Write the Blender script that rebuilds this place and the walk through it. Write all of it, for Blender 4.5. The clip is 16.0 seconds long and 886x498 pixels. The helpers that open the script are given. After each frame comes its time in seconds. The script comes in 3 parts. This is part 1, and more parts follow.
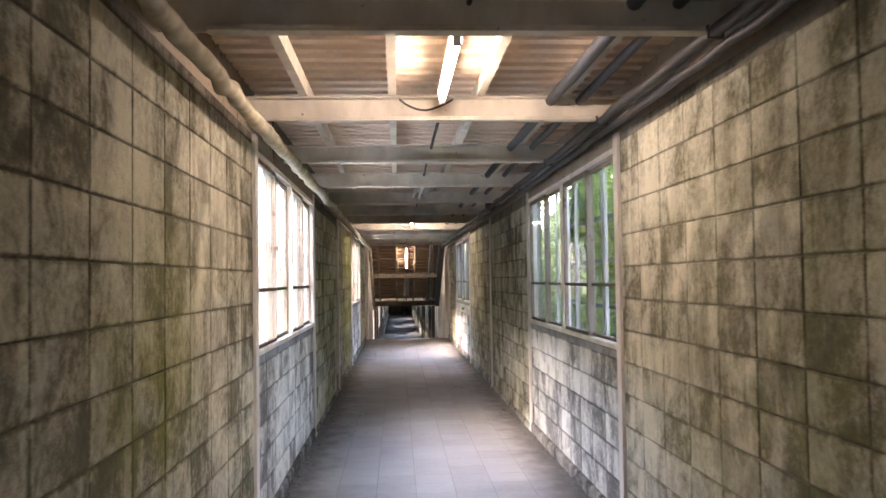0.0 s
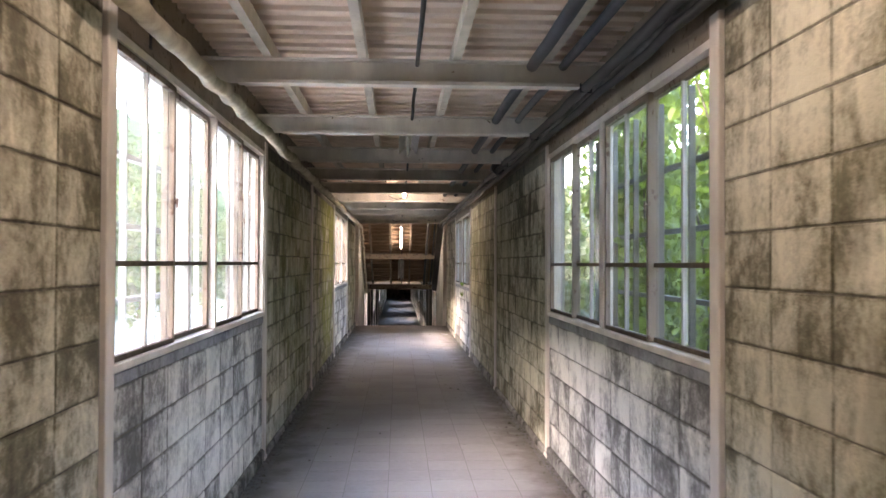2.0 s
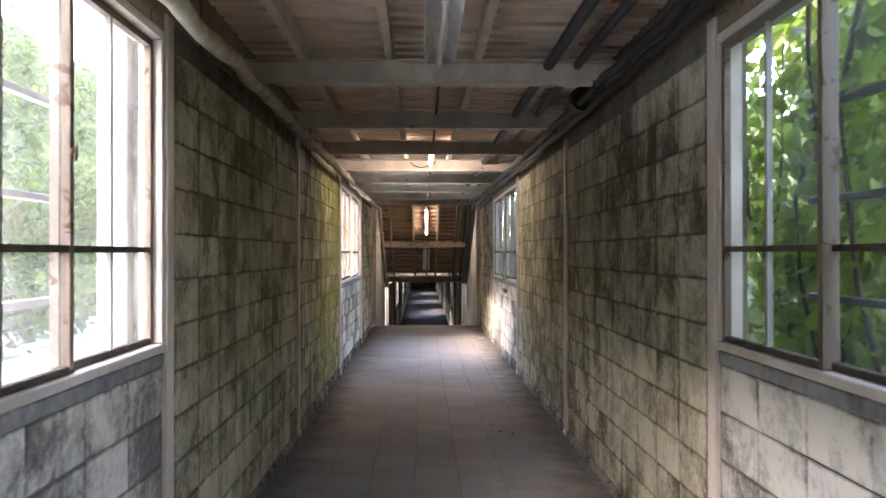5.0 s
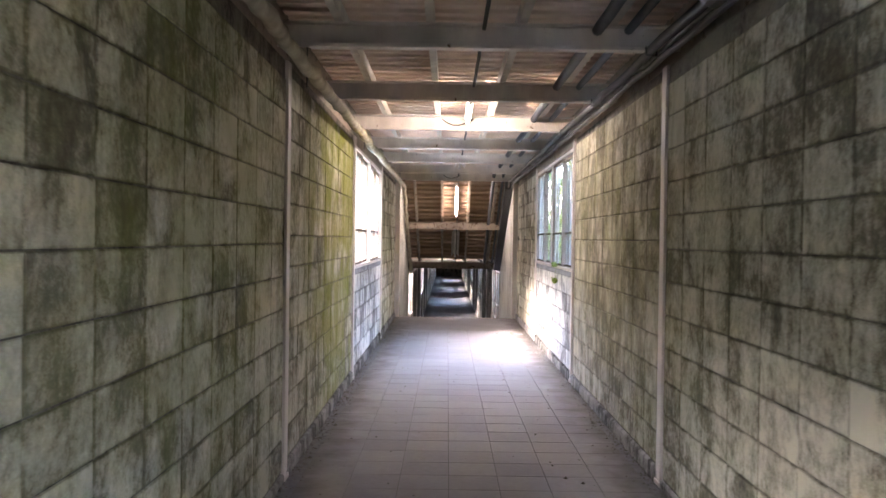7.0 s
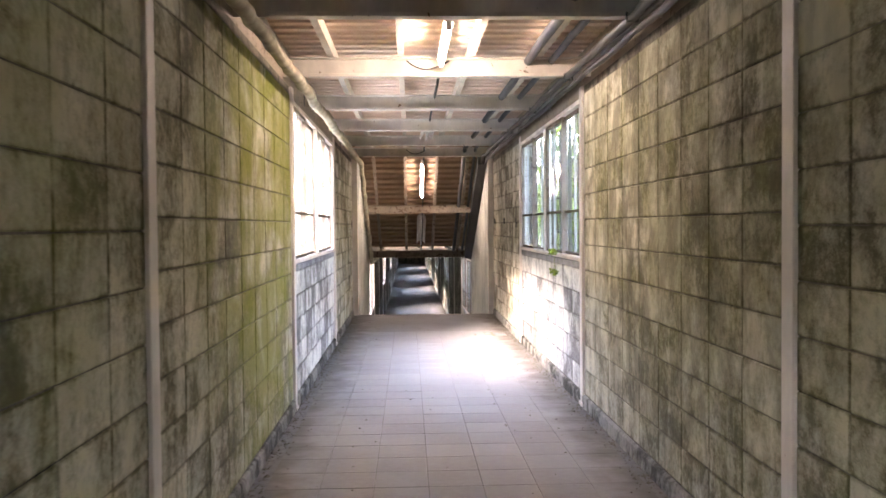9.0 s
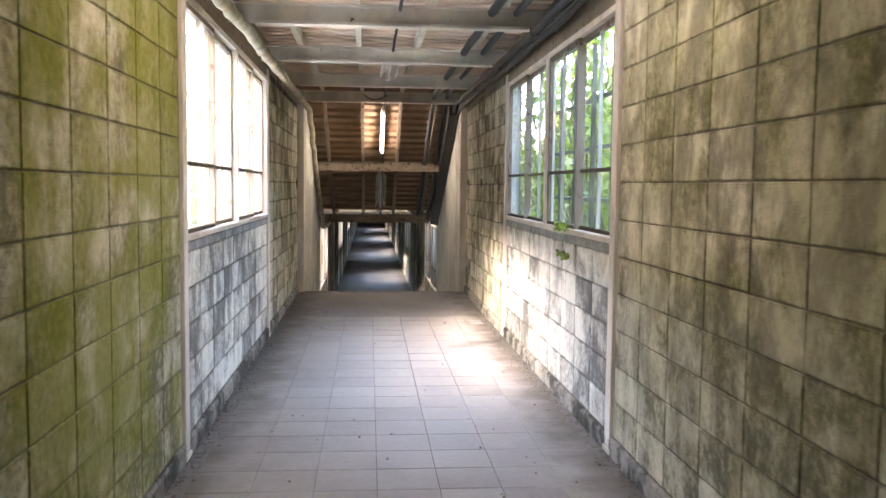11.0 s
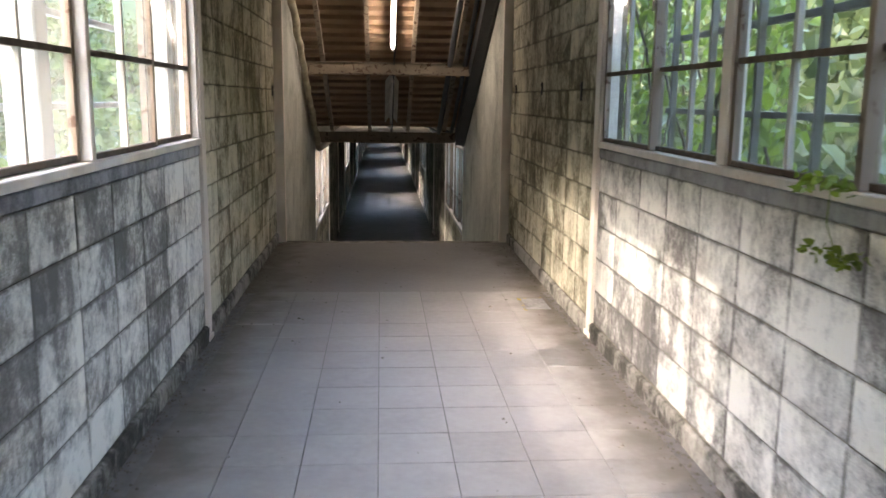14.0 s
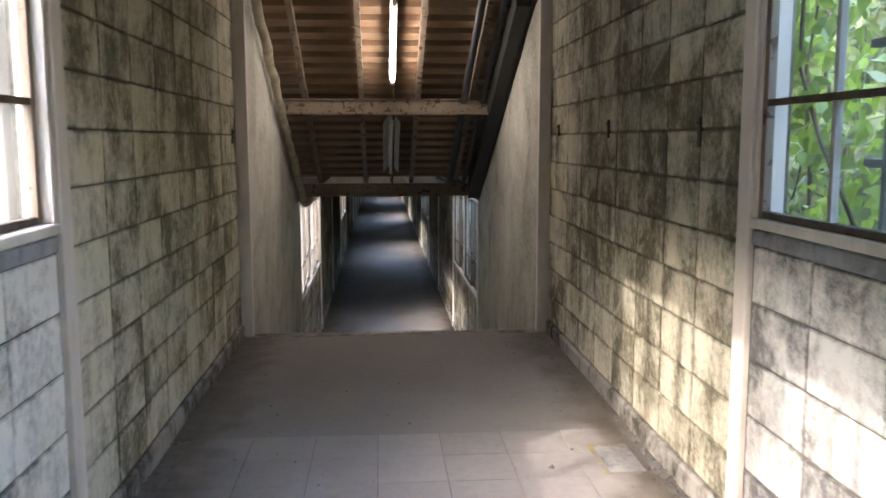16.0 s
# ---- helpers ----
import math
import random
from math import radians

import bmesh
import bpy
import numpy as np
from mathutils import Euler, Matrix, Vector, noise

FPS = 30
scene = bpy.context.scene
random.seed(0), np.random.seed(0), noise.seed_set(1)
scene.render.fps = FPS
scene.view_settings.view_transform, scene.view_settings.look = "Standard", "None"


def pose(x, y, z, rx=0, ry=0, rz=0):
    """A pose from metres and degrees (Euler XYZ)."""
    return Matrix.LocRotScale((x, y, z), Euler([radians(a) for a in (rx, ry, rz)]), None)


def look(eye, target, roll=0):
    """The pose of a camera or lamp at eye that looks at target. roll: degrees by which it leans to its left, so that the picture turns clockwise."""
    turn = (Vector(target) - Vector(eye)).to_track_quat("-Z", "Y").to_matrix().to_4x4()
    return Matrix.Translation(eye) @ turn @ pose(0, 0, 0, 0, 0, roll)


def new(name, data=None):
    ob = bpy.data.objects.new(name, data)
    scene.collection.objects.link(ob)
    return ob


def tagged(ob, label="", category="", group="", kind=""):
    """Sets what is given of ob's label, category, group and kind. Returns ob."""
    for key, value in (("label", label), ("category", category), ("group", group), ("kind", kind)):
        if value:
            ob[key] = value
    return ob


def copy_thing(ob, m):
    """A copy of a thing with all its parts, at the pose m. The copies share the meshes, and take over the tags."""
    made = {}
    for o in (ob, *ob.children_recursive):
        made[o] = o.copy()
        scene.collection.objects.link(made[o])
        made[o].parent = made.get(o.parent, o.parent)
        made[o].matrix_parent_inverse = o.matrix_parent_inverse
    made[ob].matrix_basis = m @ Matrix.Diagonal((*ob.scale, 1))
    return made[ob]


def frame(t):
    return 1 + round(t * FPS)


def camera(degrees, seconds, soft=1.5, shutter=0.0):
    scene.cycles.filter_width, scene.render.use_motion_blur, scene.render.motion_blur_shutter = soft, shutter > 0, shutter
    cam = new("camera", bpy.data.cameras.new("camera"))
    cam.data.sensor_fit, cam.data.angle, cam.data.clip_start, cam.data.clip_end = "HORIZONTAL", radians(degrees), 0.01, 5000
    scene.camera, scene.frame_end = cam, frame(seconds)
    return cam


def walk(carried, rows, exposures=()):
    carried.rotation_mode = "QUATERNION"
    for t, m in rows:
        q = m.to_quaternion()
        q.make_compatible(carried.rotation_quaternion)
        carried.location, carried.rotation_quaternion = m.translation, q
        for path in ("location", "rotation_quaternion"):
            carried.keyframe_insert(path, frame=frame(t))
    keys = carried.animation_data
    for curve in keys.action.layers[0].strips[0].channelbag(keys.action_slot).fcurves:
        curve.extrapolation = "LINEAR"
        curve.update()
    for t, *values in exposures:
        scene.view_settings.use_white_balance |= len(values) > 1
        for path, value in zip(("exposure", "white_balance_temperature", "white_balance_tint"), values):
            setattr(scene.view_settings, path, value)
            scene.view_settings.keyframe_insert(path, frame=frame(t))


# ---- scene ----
cam = camera(55.2, 16.0, soft=1.5, shutter=0.4)
PATH = [
    (0, (-0.268, -0.995, 1.633), (-0.159, 1.001, 1.705), -0.8),
    (0.5, (-0.199, -0.465, 1.634), (-0.131, 1.533, 1.699), -1.3),
    (1, (-0.179, 0.074, 1.6), (-0.089, 2.072, 1.644), -1.4),
    (1.5, (-0.082, 0.605, 1.597), (0.014, 2.602, 1.628), -0.6),
    (2, (-0.077, 1.166, 1.585), (0.029, 3.163, 1.619), 0.2),
    (2.5, (-0.039, 1.741, 1.563), (0.056, 3.739, 1.6), 0.4),
    (3, (-0.088, 2.262, 1.565), (-0.034, 4.261, 1.586), -0.7),
    (3.5, (-0.092, 2.809, 1.573), (-0.036, 4.808, 1.581), -0.4),
    (6, (-0.084, 5.58, 1.543), (-0.059, 7.58, 1.555), 0.6),
    (6.5, (-0.12, 6.079, 1.503), (-0.133, 8.079, 1.521), 0.9),
    (7, (-0.168, 6.626, 1.49), (-0.178, 8.626, 1.467), 0.8),
    (7.5, (-0.201, 7.173, 1.475), (-0.328, 9.168, 1.415), -0.0),
    (8, (-0.226, 7.74, 1.467), (-0.235, 9.739, 1.405), -0.1),
    (8.5, (-0.215, 8.274, 1.472), (-0.218, 10.273, 1.434), 0.1),
    (9, (-0.24, 8.777, 1.458), (-0.159, 10.774, 1.404), -0.5),
    (11.5, (-0.181, 11.498, 1.477), (-0.005, 13.484, 1.322), 0.7),
    (12, (-0.187, 11.986, 1.507), (-0.101, 13.978, 1.348), 1.0),
    (12.5, (-0.167, 12.577, 1.485), (0.007, 14.559, 1.285), 1.1),
    (13, (-0.163, 13.11, 1.478), (-0.05, 15.09, 1.221), 1.8),
    (13.5, (-0.173, 13.7, 1.455), (-0.025, 15.668, 1.132), 1.3),
    (14, (-0.128, 14.272, 1.432), (0.018, 16.236, 1.083), 0.7),
    (14.5, (-0.154, 14.795, 1.424), (-0.065, 16.763, 1.078), 0.7),
    (15, (-0.134, 15.303, 1.421), (0.001, 17.273, 1.1), 1.3),
    (15.5, (-0.102, 15.859, 1.448), (0.013, 17.838, 1.178), 0.6),
    (16, (-0.117, 16.401, 1.458), (0.03, 18.38, 1.204), -0.1),
]
walk(cam, [(t, look(eye, target, roll)) for t, eye, target, roll in PATH],
     exposures=[(0, 5.95, 7400, 25), (1, 5.75, 7400, 25), (2, 5.6, 7450, 26), (3.5, 5.35, 8100, 21), (6, 6.05, 6850, 29), (7, 6.5, 6800, 28), (8, 6.5, 7450, 30),
                (9.2, 6.5, 7350, 27), (11.5, 5.85, 7400, 19), (13, 5.35, 7500, 17), (14.5, 5.15, 7100, 18), (16, 5.3, 6850, 18)])

# ---- world and sun ----
world = bpy.data.worlds.new("sky")
scene.world = world
world.use_nodes = True
wn = world.node_tree.nodes
wl = world.node_tree.links
sky = wn.new("ShaderNodeTexSky")
sky.sky_type = "NISHITA"
sky.sun_disc = False
sky.air_density = 0.9
sky.dust_density = 1.2
sky.ozone_density = 0.7
SUN_WAY = Vector((1.72, 1.15, -1.2)).normalized()
sky.sun_elevation = math.asin(-SUN_WAY.z)
sky.sun_rotation = math.atan2(-SUN_WAY.x, -SUN_WAY.y)
wl.new(sky.outputs[0], wn["Background"].inputs[0])
wn["Background"].inputs[1].default_value = 0.15
sun = new("sun", bpy.data.lights.new("sun", "SUN"))
sun.data.energy = 0.10
sun.data.angle = radians(0.6)
sun.data.color = (1.0, 0.95, 0.88)
sun.matrix_world = look((0, 0, 20), Vector((0, 0, 20)) + SUN_WAY)

# ---- plan ----
HALF = 1.16            # half width of the passage
PITCH = 3.72           # bay between posts
FIRST = 4.38           # a post at the near end of the first window seen
DROP = -1.8            # floor of the lower passage
NOSE = 22.80           # top edge of the stair
LOW0 = 26.75           # first post of the lower passage
BASE = 0.10            # concrete kerb under the blocks
COURSE = 0.2
BLOCK = 0.4
WALL_T = 0.14
SILL = 1.16
HEAD = 2.48
TOP = 2.56
BEAM_Z = 2.604         # underside of the ceiling beams
BEAM_STEP = 1.86
SLOPE = 1.8 / (26.52 - 22.80)
rng = random.Random(7)


# ---- small builders ----
def box(bm, a, b, bevel=0.0):
    (x0, y0, z0), (x1, y1, z1) = a, b
    m = Matrix.LocRotScale(((x0 + x1) / 2, (y0 + y1) / 2, (z0 + z1) / 2), None,
                           (abs(x1 - x0), abs(y1 - y0), abs(z1 - z0)))
    made = bmesh.ops.create_cube(bm, size=1, matrix=m)
    if bevel:
        edges = list({e for v in made["verts"] for e in v.link_edges})
        bmesh.ops.bevel(bm, geom=edges, offset=bevel, segments=1, affect="EDGES")
    return bm


def boxes(*pairs, bevel=0.0):
    bm = bmesh.new()
    for a, b in pairs:
        box(bm, a, b, bevel)
    return bm


def rod(bm, a, b, r, sides=8):
    a, b = Vector(a), Vector(b)
    d = b - a
    m = Matrix.Translation((a + b) / 2) @ d.to_track_quat("Z", "Y").to_matrix().to_4x4()
    bmesh.ops.create_cone(bm, cap_ends=True, segments=sides, radius1=r, radius2=r, depth=d.length, matrix=m)
    return bm


def tube(points, r, sides=10, wobble=0.0, seed=1):
    """A round pipe swept along points."""
    bm = bmesh.new()
    roll = random.Random(seed)
    rings = []
    pts = [Vector(p) for p in points]
    for i, p in enumerate(pts):
        d = (pts[min(i + 1, len(pts) - 1)] - pts[max(i - 1, 0)]).normalized()
        side = d.cross(Vector((0, 0, 1)))
        side = side.normalized() if side.length > 0.01 else Vector((1, 0, 0))
        up = side.cross(d)
        rr = r * (1 + roll.uniform(-wobble, wobble))
        rings.append([bm.verts.new(p + side * (rr * math.cos(k * math.tau / sides)) + up * (rr * math.sin(k * math.tau / sides)))
                      for k in range(sides)])
    for a, b in zip(rings, rings[1:]):
        for k in range(sides):
            bm.faces.new((a[k], a[(k + 1) % sides], b[(k + 1) % sides], b[k])).smooth = True
    bm.faces.new(rings[0])
    bm.faces.new(rings[-1][::-1])
    bmesh.ops.recalc_face_normals(bm, faces=bm.faces)
    return bm


def mesh_of(name, bm, material):
    me = bpy.data.meshes.new(name)
    bm.to_mesh(me)
    bm.free()
    if material:
        me.materials.append(material)
    return me


def place_under(ob, parent):
    """Parents ob, whose mesh is in world metres, so that it stays where it is."""
    shift = Vector((0, 0, 0))
    o = parent
    while o is not None:
        shift += o.location
        o = o.parent
    ob.parent = parent
    return shift


def part(name, bm, material, parent, label=""):
    me = mesh_of(name, bm, material)
    ob = new(name, me)
    me.transform(Matrix.Translation(-place_under(ob, parent)))
    if label:
        ob["label"] = label
    return ob


def thing(name, at, label, category, group="", kind=""):
    ob = new(name)
    ob.empty_display_size = 0.1
    ob.location = at
    return tagged(ob, label, category, group, kind)


def solid(name, bm, material, label="", category="", group="", kind="structure"):
    return tagged(new(name, mesh_of(name, bm, material)), label, category, group, kind)


# ---- materials ----
class Nodes:
    """Shorthand for building a node material."""

    def __init__(self, name, rough=0.8, metal=0.0):
        self.mat = bpy.data.materials.new(name)
        self.mat.use_nodes = True
        self.tree = self.mat.node_tree
        self.n, self.l = self.tree.nodes, self.tree.links
        self.shader = self.n["Principled BSDF"]
        self.shader.inputs["Roughness"].default_value = rough
        self.shader.inputs["Metallic"].default_value = metal
        if rough > 0.7:
            self.shader.inputs["Specular IOR Level"].default_value = 0.15
        self.geo = self.n.new("ShaderNodeNewGeometry")
        self.info = self.n.new("ShaderNodeObjectInfo")
        self.pos = self.geo.outputs["Position"]
        self.rand = self.info.outputs["Random"]
        self.island = self.geo.outputs["Random Per Island"]

    def put(self, socket, value):
        if isinstance(value, (int, float)):
            socket.default_value = value
        elif isinstance(value, tuple):
            socket.default_value = (*value, 1) if len(value) == 3 and socket.type == "RGBA" else value
        else:
            self.l.new(value, socket)

    def math(self, op, a, b=0.0, clamp=False):
        n = self.n.new("ShaderNodeMath")
        n.operation, n.use_clamp = op, clamp
        self.put(n.inputs[0], a)
        self.put(n.inputs[1], b)
        return n.outputs[0]

    def scaled(self, stretch, offset=(0, 0, 0)):
        n = self.n.new("ShaderNodeMapping")
        self.l.new(self.pos, n.inputs["Vector"])
        n.inputs["Scale"].default_value = stretch
        n.inputs["Location"].default_value = offset
        return n.outputs[0]

    def shifted(self, vec, amount, k=37.0):
        """Moves the pattern by a random amount, so that each piece has its own."""
        n = self.n.new("ShaderNodeVectorMath")
        n.operation = "ADD"
        self.l.new(vec, n.inputs[0])
        self.l.new(self.math("MULTIPLY", amount, k), n.inputs[1])
        return n.outputs[0]

    def noise(self, scale, detail=4.0, stretch=None, vec=None, rough=0.55, warp=0.0):
        n = self.n.new("ShaderNodeTexNoise")
        n.inputs["Scale"].default_value = scale
        n.inputs["Detail"].default_value = detail
        n.inputs["Roughness"].default_value = rough
        n.inputs["Distortion"].default_value = warp
        self.l.new(vec if vec is not None else (self.scaled(stretch) if stretch else self.pos), n.inputs["Vector"])
        return n.outputs["Fac"]

    def span(self, value, lo, hi, a=0.0, b=1.0):
        n = self.n.new("ShaderNodeMapRange")
        n.interpolation_type = "SMOOTHSTEP"
        self.put(n.inputs["Value"], value)
        for key, v in (("From Min", lo), ("From Max", hi), ("To Min", a), ("To Max", b)):
            n.inputs[key].default_value = v
        return n.outputs[0]

    def ramp(self, value, *stops):
        n = self.n.new("ShaderNodeValToRGB")
        e = n.color_ramp.elements
        while len(e) < len(stops):
            e.new(0.5)
        for el, (p, c) in zip(e, stops):
            el.position, el.color = p, (*c, 1)
        self.l.new(value, n.inputs[0])
        return n.outputs[0]

    def mix(self, fac, a, b, mode="MIX"):
        n = self.n.new("ShaderNodeMix")
        n.data_type, n.blend_type = "RGBA", mode
        self.put(n.inputs[0], fac)
        self.put(n.inputs[6], a)
        self.put(n.inputs[7], b)
        return n.outputs[2]

    def bump(self, height, strength=0.3, distance=0.01):
        n = self.n.new("ShaderNodeBump")
        n.inputs["Strength"].default_value = strength
        n.inputs["Distance"].default_value = distance
        self.l.new(height, n.inputs["Height"])
        self.l.new(n.outputs[0], self.shader.inputs["Normal"])

    def done(self, colour, rough=None):
        self.put(self.shader.inputs["Base Color"], colour)
        if rough is not None:
            self.put(self.shader.inputs["Roughness"], rough)
        return self.mat

    def near(self, centre, inner, outer):
        n = self.n.new("ShaderNodeVectorMath")
        n.operation = "DISTANCE"
        self.l.new(self.pos, n.inputs[0])
        n.inputs[1].default_value = centre
        return self.span(n.outputs["Value"], inner, outer, 1.0, 0.0)


def block_material(name, light, dark, contrast, single=True, moss=(), grime=0.0, per=0.3, patch=4.5, drip=1.0, run=(7, 7, 0.9), wide=1.4, stains=()):
    """Weathered concrete block with rain streaks, grain, pits and, in places, moss."""
    k = Nodes(name, 0.92)
    pick = k.rand if single else k.island
    own = k.shifted(k.pos, pick)
    blotch = k.noise(patch, 5, vec=own, warp=0.8)
    broad = k.noise(1.1, 4, warp=0.5)
    streak = k.noise(1.0, 4, stretch=run, warp=0.4)
    grain = k.noise(140, 3)
    fine = k.noise(30, 4)
    v = k.math("MULTIPLY", k.math("SUBTRACT", blotch, 0.5), 1.5 * contrast)
    v = k.math("ADD", v, k.math("MULTIPLY", k.math("SUBTRACT", streak, 0.5), drip * contrast))
    v = k.math("ADD", v, k.math("MULTIPLY", k.math("SUBTRACT", broad, 0.5), wide * contrast))
    v = k.math("ADD", v, k.math("MULTIPLY", k.math("SUBTRACT", pick, 0.5), per * contrast))
    v = k.math("ADD", v, k.math("MULTIPLY", k.math("SUBTRACT", fine, 0.5), 0.85))
    v = k.math("ADD", v, k.math("MULTIPLY", k.math("SUBTRACT", grain, 0.5), 0.65))
    if single:
        gen = k.n.new("ShaderNodeTexCoord")
        sep = k.n.new("ShaderNodeSeparateXYZ")
        k.l.new(gen.outputs["Generated"], sep.inputs[0])
        ey = k.math("MULTIPLY", k.math("ABSOLUTE", k.math("SUBTRACT", sep.outputs[1], 0.5)), 0.784)
        ez = k.math("MULTIPLY", k.math("ABSOLUTE", k.math("SUBTRACT", sep.outputs[2], 0.5)), 0.384)
        rim = k.math("MAXIMUM", k.span(ey, 0.360, 0.392), k.span(ez, 0.164, 0.192))
        rim = k.math("MULTIPLY", rim, k.span(k.noise(9, 4), 0.3, 0.55, 0.35, 1.0))
        v = k.math("SUBTRACT", v, k.math("MULTIPLY", rim, grime))
    v = k.math("ADD", v, 0.58, True)
    mid = tuple((a + b) / 2 for a, b in zip(light, dark))
    col = k.ramp(v, (0.0, tuple(c * 0.55 for c in dark)), (0.3, dark), (0.58, mid), (0.95, light))
    for centre, inner, outer, amount in moss:
        m = k.math("MULTIPLY", k.near(centre, inner, outer), k.span(k.noise(2.2, 5, warp=0.5), 0.28, 0.60))
        m = k.math("MULTIPLY", m, amount, True)
        col = k.mix(m, col, k.mix(fine, (0.10, 0.115, 0.010), (0.27, 0.28, 0.035)))
    for centre, inner, outer, amount in stains:
        m = k.math("MULTIPLY", k.near(centre, inner, outer), k.span(k.noise(1.0, 6, stretch=(6, 6, 3.6), warp=0.5), 0.34, 0.64))
        col = k.mix(k.math("MULTIPLY", m, amount, True), col, (0.085, 0.075, 0.056))
    k.bump(k.math("ADD", k.math("MULTIPLY", grain, 0.5), fine), 0.5, 0.008)
    return k.done(col)


def paint_material(name, colour, rust, wear=0.6, rough=0.55):
    """Old paint: dirt, chips and rust."""
    k = Nodes(name, rough)
    dirt = k.noise(5, 5, stretch=(1, 1, 0.4))
    fine = k.noise(45, 4)
    chip = k.span(k.noise(16, 6, warp=0.8), 1.0 - wear * 0.62, 1.0 - wear * 0.62 + 0.06)
    col = k.mix(k.span(dirt, 0.3, 0.75), tuple(c * 0.68 for c in colour), colour)
    col = k.mix(k.math("MULTIPLY", fine, 0.35), col, tuple(c * 0.6 for c in colour))
    col = k.mix(chip, col, rust)
    k.bump(k.math("SUBTRACT", fine, chip), 0.25, 0.003)
    return k.done(col, k.math("ADD", k.math("MULTIPLY", chip, 0.3), rough))


def plain_material(name, colour, rough=0.6, metal=0.0, vary=0.35, scale=14.0):
    k = Nodes(name, rough, metal)
    n = k.noise(scale, 5)
    f = k.noise(scale * 9, 3)
    col = k.mix(k.span(n, 0.25, 0.75), tuple(c * (1 - vary) for c in colour), colour)
    col = k.mix(k.math("MULTIPLY", f, 0.3), col, tuple(c * 0.7 for c in colour))
    k.bump(f, 0.15, 0.003)
    return k.done(col)


MOSS = [((-1.16, 14.4, 1.6), 0.9, 2.6, 0.85), ((-1.16, 2.2, 1.3), 0.1, 1.0, 0.55), ((1.16, 2.0, 1.2), 0.3, 2.2, 0.3),
        ((1.16, 14.3, 1.8), 0.3, 2.0, 0.35), ((-1.16, 10.2, 1.6), 0.5, 2.6, 0.42), ((1.16, 12.3, 1.4), 0.5, 2.4, 0.3), ((-1.16, 21.2, 1.4), 0.4, 2.0, 0.22)]
STAINS = [((1.16, 13.1, 1.6), 1.0, 2.2, 0.5), ((1.16, 14.9, 1.5), 0.8, 1.8, 0.45), ((1.16, 21.2, 2.1), 0.3, 1.3, 0.5), ((1.16, 20.6, 0.6), 0.2, 0.9, 0.25), ((-1.16, 9.2, 1.5), 0.4, 1.6, 0.25),
          ((1.16, 10.0, 1.5), 0.3, 1.5, 0.15), ((1.16, 2.6, 1.4), 0.4, 1.6, 0.45), ((-1.16, 3.2, 2.1), 0.3, 1.2, 0.5), ((-1.16, 0.9, 1.0), 0.3, 1.4, 0.4)]
M_BLOCK = block_material("block_concrete", (0.66, 0.62, 0.49), (0.19, 0.173, 0.122), 1.15, True, MOSS, 0.26, 0.26, 3.4, 0.75, (7, 7, 0.9), 1.4, STAINS)
M_SPANDREL = block_material("block_bleached", (0.80, 0.78, 0.72), (0.25, 0.24, 0.225), 1.15, True, (), 0.30, 0.44, 3.6, 0.55, (9, 9, 1.6), 1.5)
# M_BLOCK at half strength: the lower passage's dimness is put into the colour.
M_BLOCK_FAR_DIM = block_material("block_concrete_joined_dim", (0.32, 0.30, 0.245), (0.08, 0.072, 0.056), 1.0, False)
M_MORTAR = block_material("mortar", (0.22, 0.20, 0.16), (0.06, 0.053, 0.042), 0.9, True)
M_CAP = block_material("sill_mortar", (0.36, 0.36, 0.37), (0.16, 0.16, 0.17), 0.9, True)
M_KERB = block_material("kerb_concrete", (0.34, 0.32, 0.29), (0.08, 0.075, 0.065), 1.2, True)
M_PLASTER = block_material("plaster", (0.68, 0.67, 0.60), (0.36, 0.355, 0.31), 0.8, True, (), 0.0, 0.0, 2.0, 0.6, (3, 3, 0.7), 1.0)
M_CREAM = paint_material("cream_paint", (0.85, 0.77, 0.69), (0.24, 0.14, 0.085), 0.45)
# Brown sash paint, darkened further: the backlit look is in the colour.
M_SASH = paint_material("sash_paint", (0.25, 0.185, 0.135), (0.09, 0.048, 0.028), 0.66)
M_BAR = paint_material("glazing_bar_paint", (0.44, 0.42, 0.38), (0.15, 0.10, 0.07), 0.5)
# Bottom rail dirt; the same dark tone stands in for backlit cross bars.
M_GRIME_BACKLIT = plain_material("sash_grime_backlit", (0.15, 0.12, 0.095), 0.9, 0, 0.5, 20)
# Dark copy of the grille paint: right-hand bars carry their shade in the colour.
M_BARS_SHADED = paint_material("grille_paint_shaded", (0.12, 0.115, 0.09), (0.07, 0.055, 0.04), 0.6)
M_BEAM = paint_material("beam_paint", (0.76, 0.69, 0.60), (0.16, 0.10, 0.06), 0.52)
M_BEAM_BROWN = paint_material("brown_beam_paint", (0.30, 0.24, 0.18), (0.10, 0.06, 0.035), 0.7)
M_PURLIN = paint_material("purlin_paint", (0.70, 0.63, 0.51), (0.17, 0.11, 0.06), 0.5)
M_LINTEL = paint_material("lintel_paint", (0.31, 0.245, 0.17), (0.15, 0.10, 0.062), 0.66)
M_LAGGING = plain_material("pipe_lagging", (0.52, 0.46, 0.34), 0.85, 0, 0.5, 9)
M_DARKPIPE = plain_material("dark_pipe", (0.05, 0.055, 0.065), 0.5, 0, 0.4)
M_CABLE = plain_material("cable_sheath", (0.035, 0.033, 0.03), 0.6)
M_BLACK = plain_material("black_metal", (0.025, 0.025, 0.027), 0.5)
M_GALV = plain_material("galvanised", (0.40, 0.40, 0.40), 0.45, 0.6)
M_WHITE = paint_material("lamp_enamel", (0.72, 0.70, 0.64), (0.30, 0.24, 0.17), 0.4, 0.4)
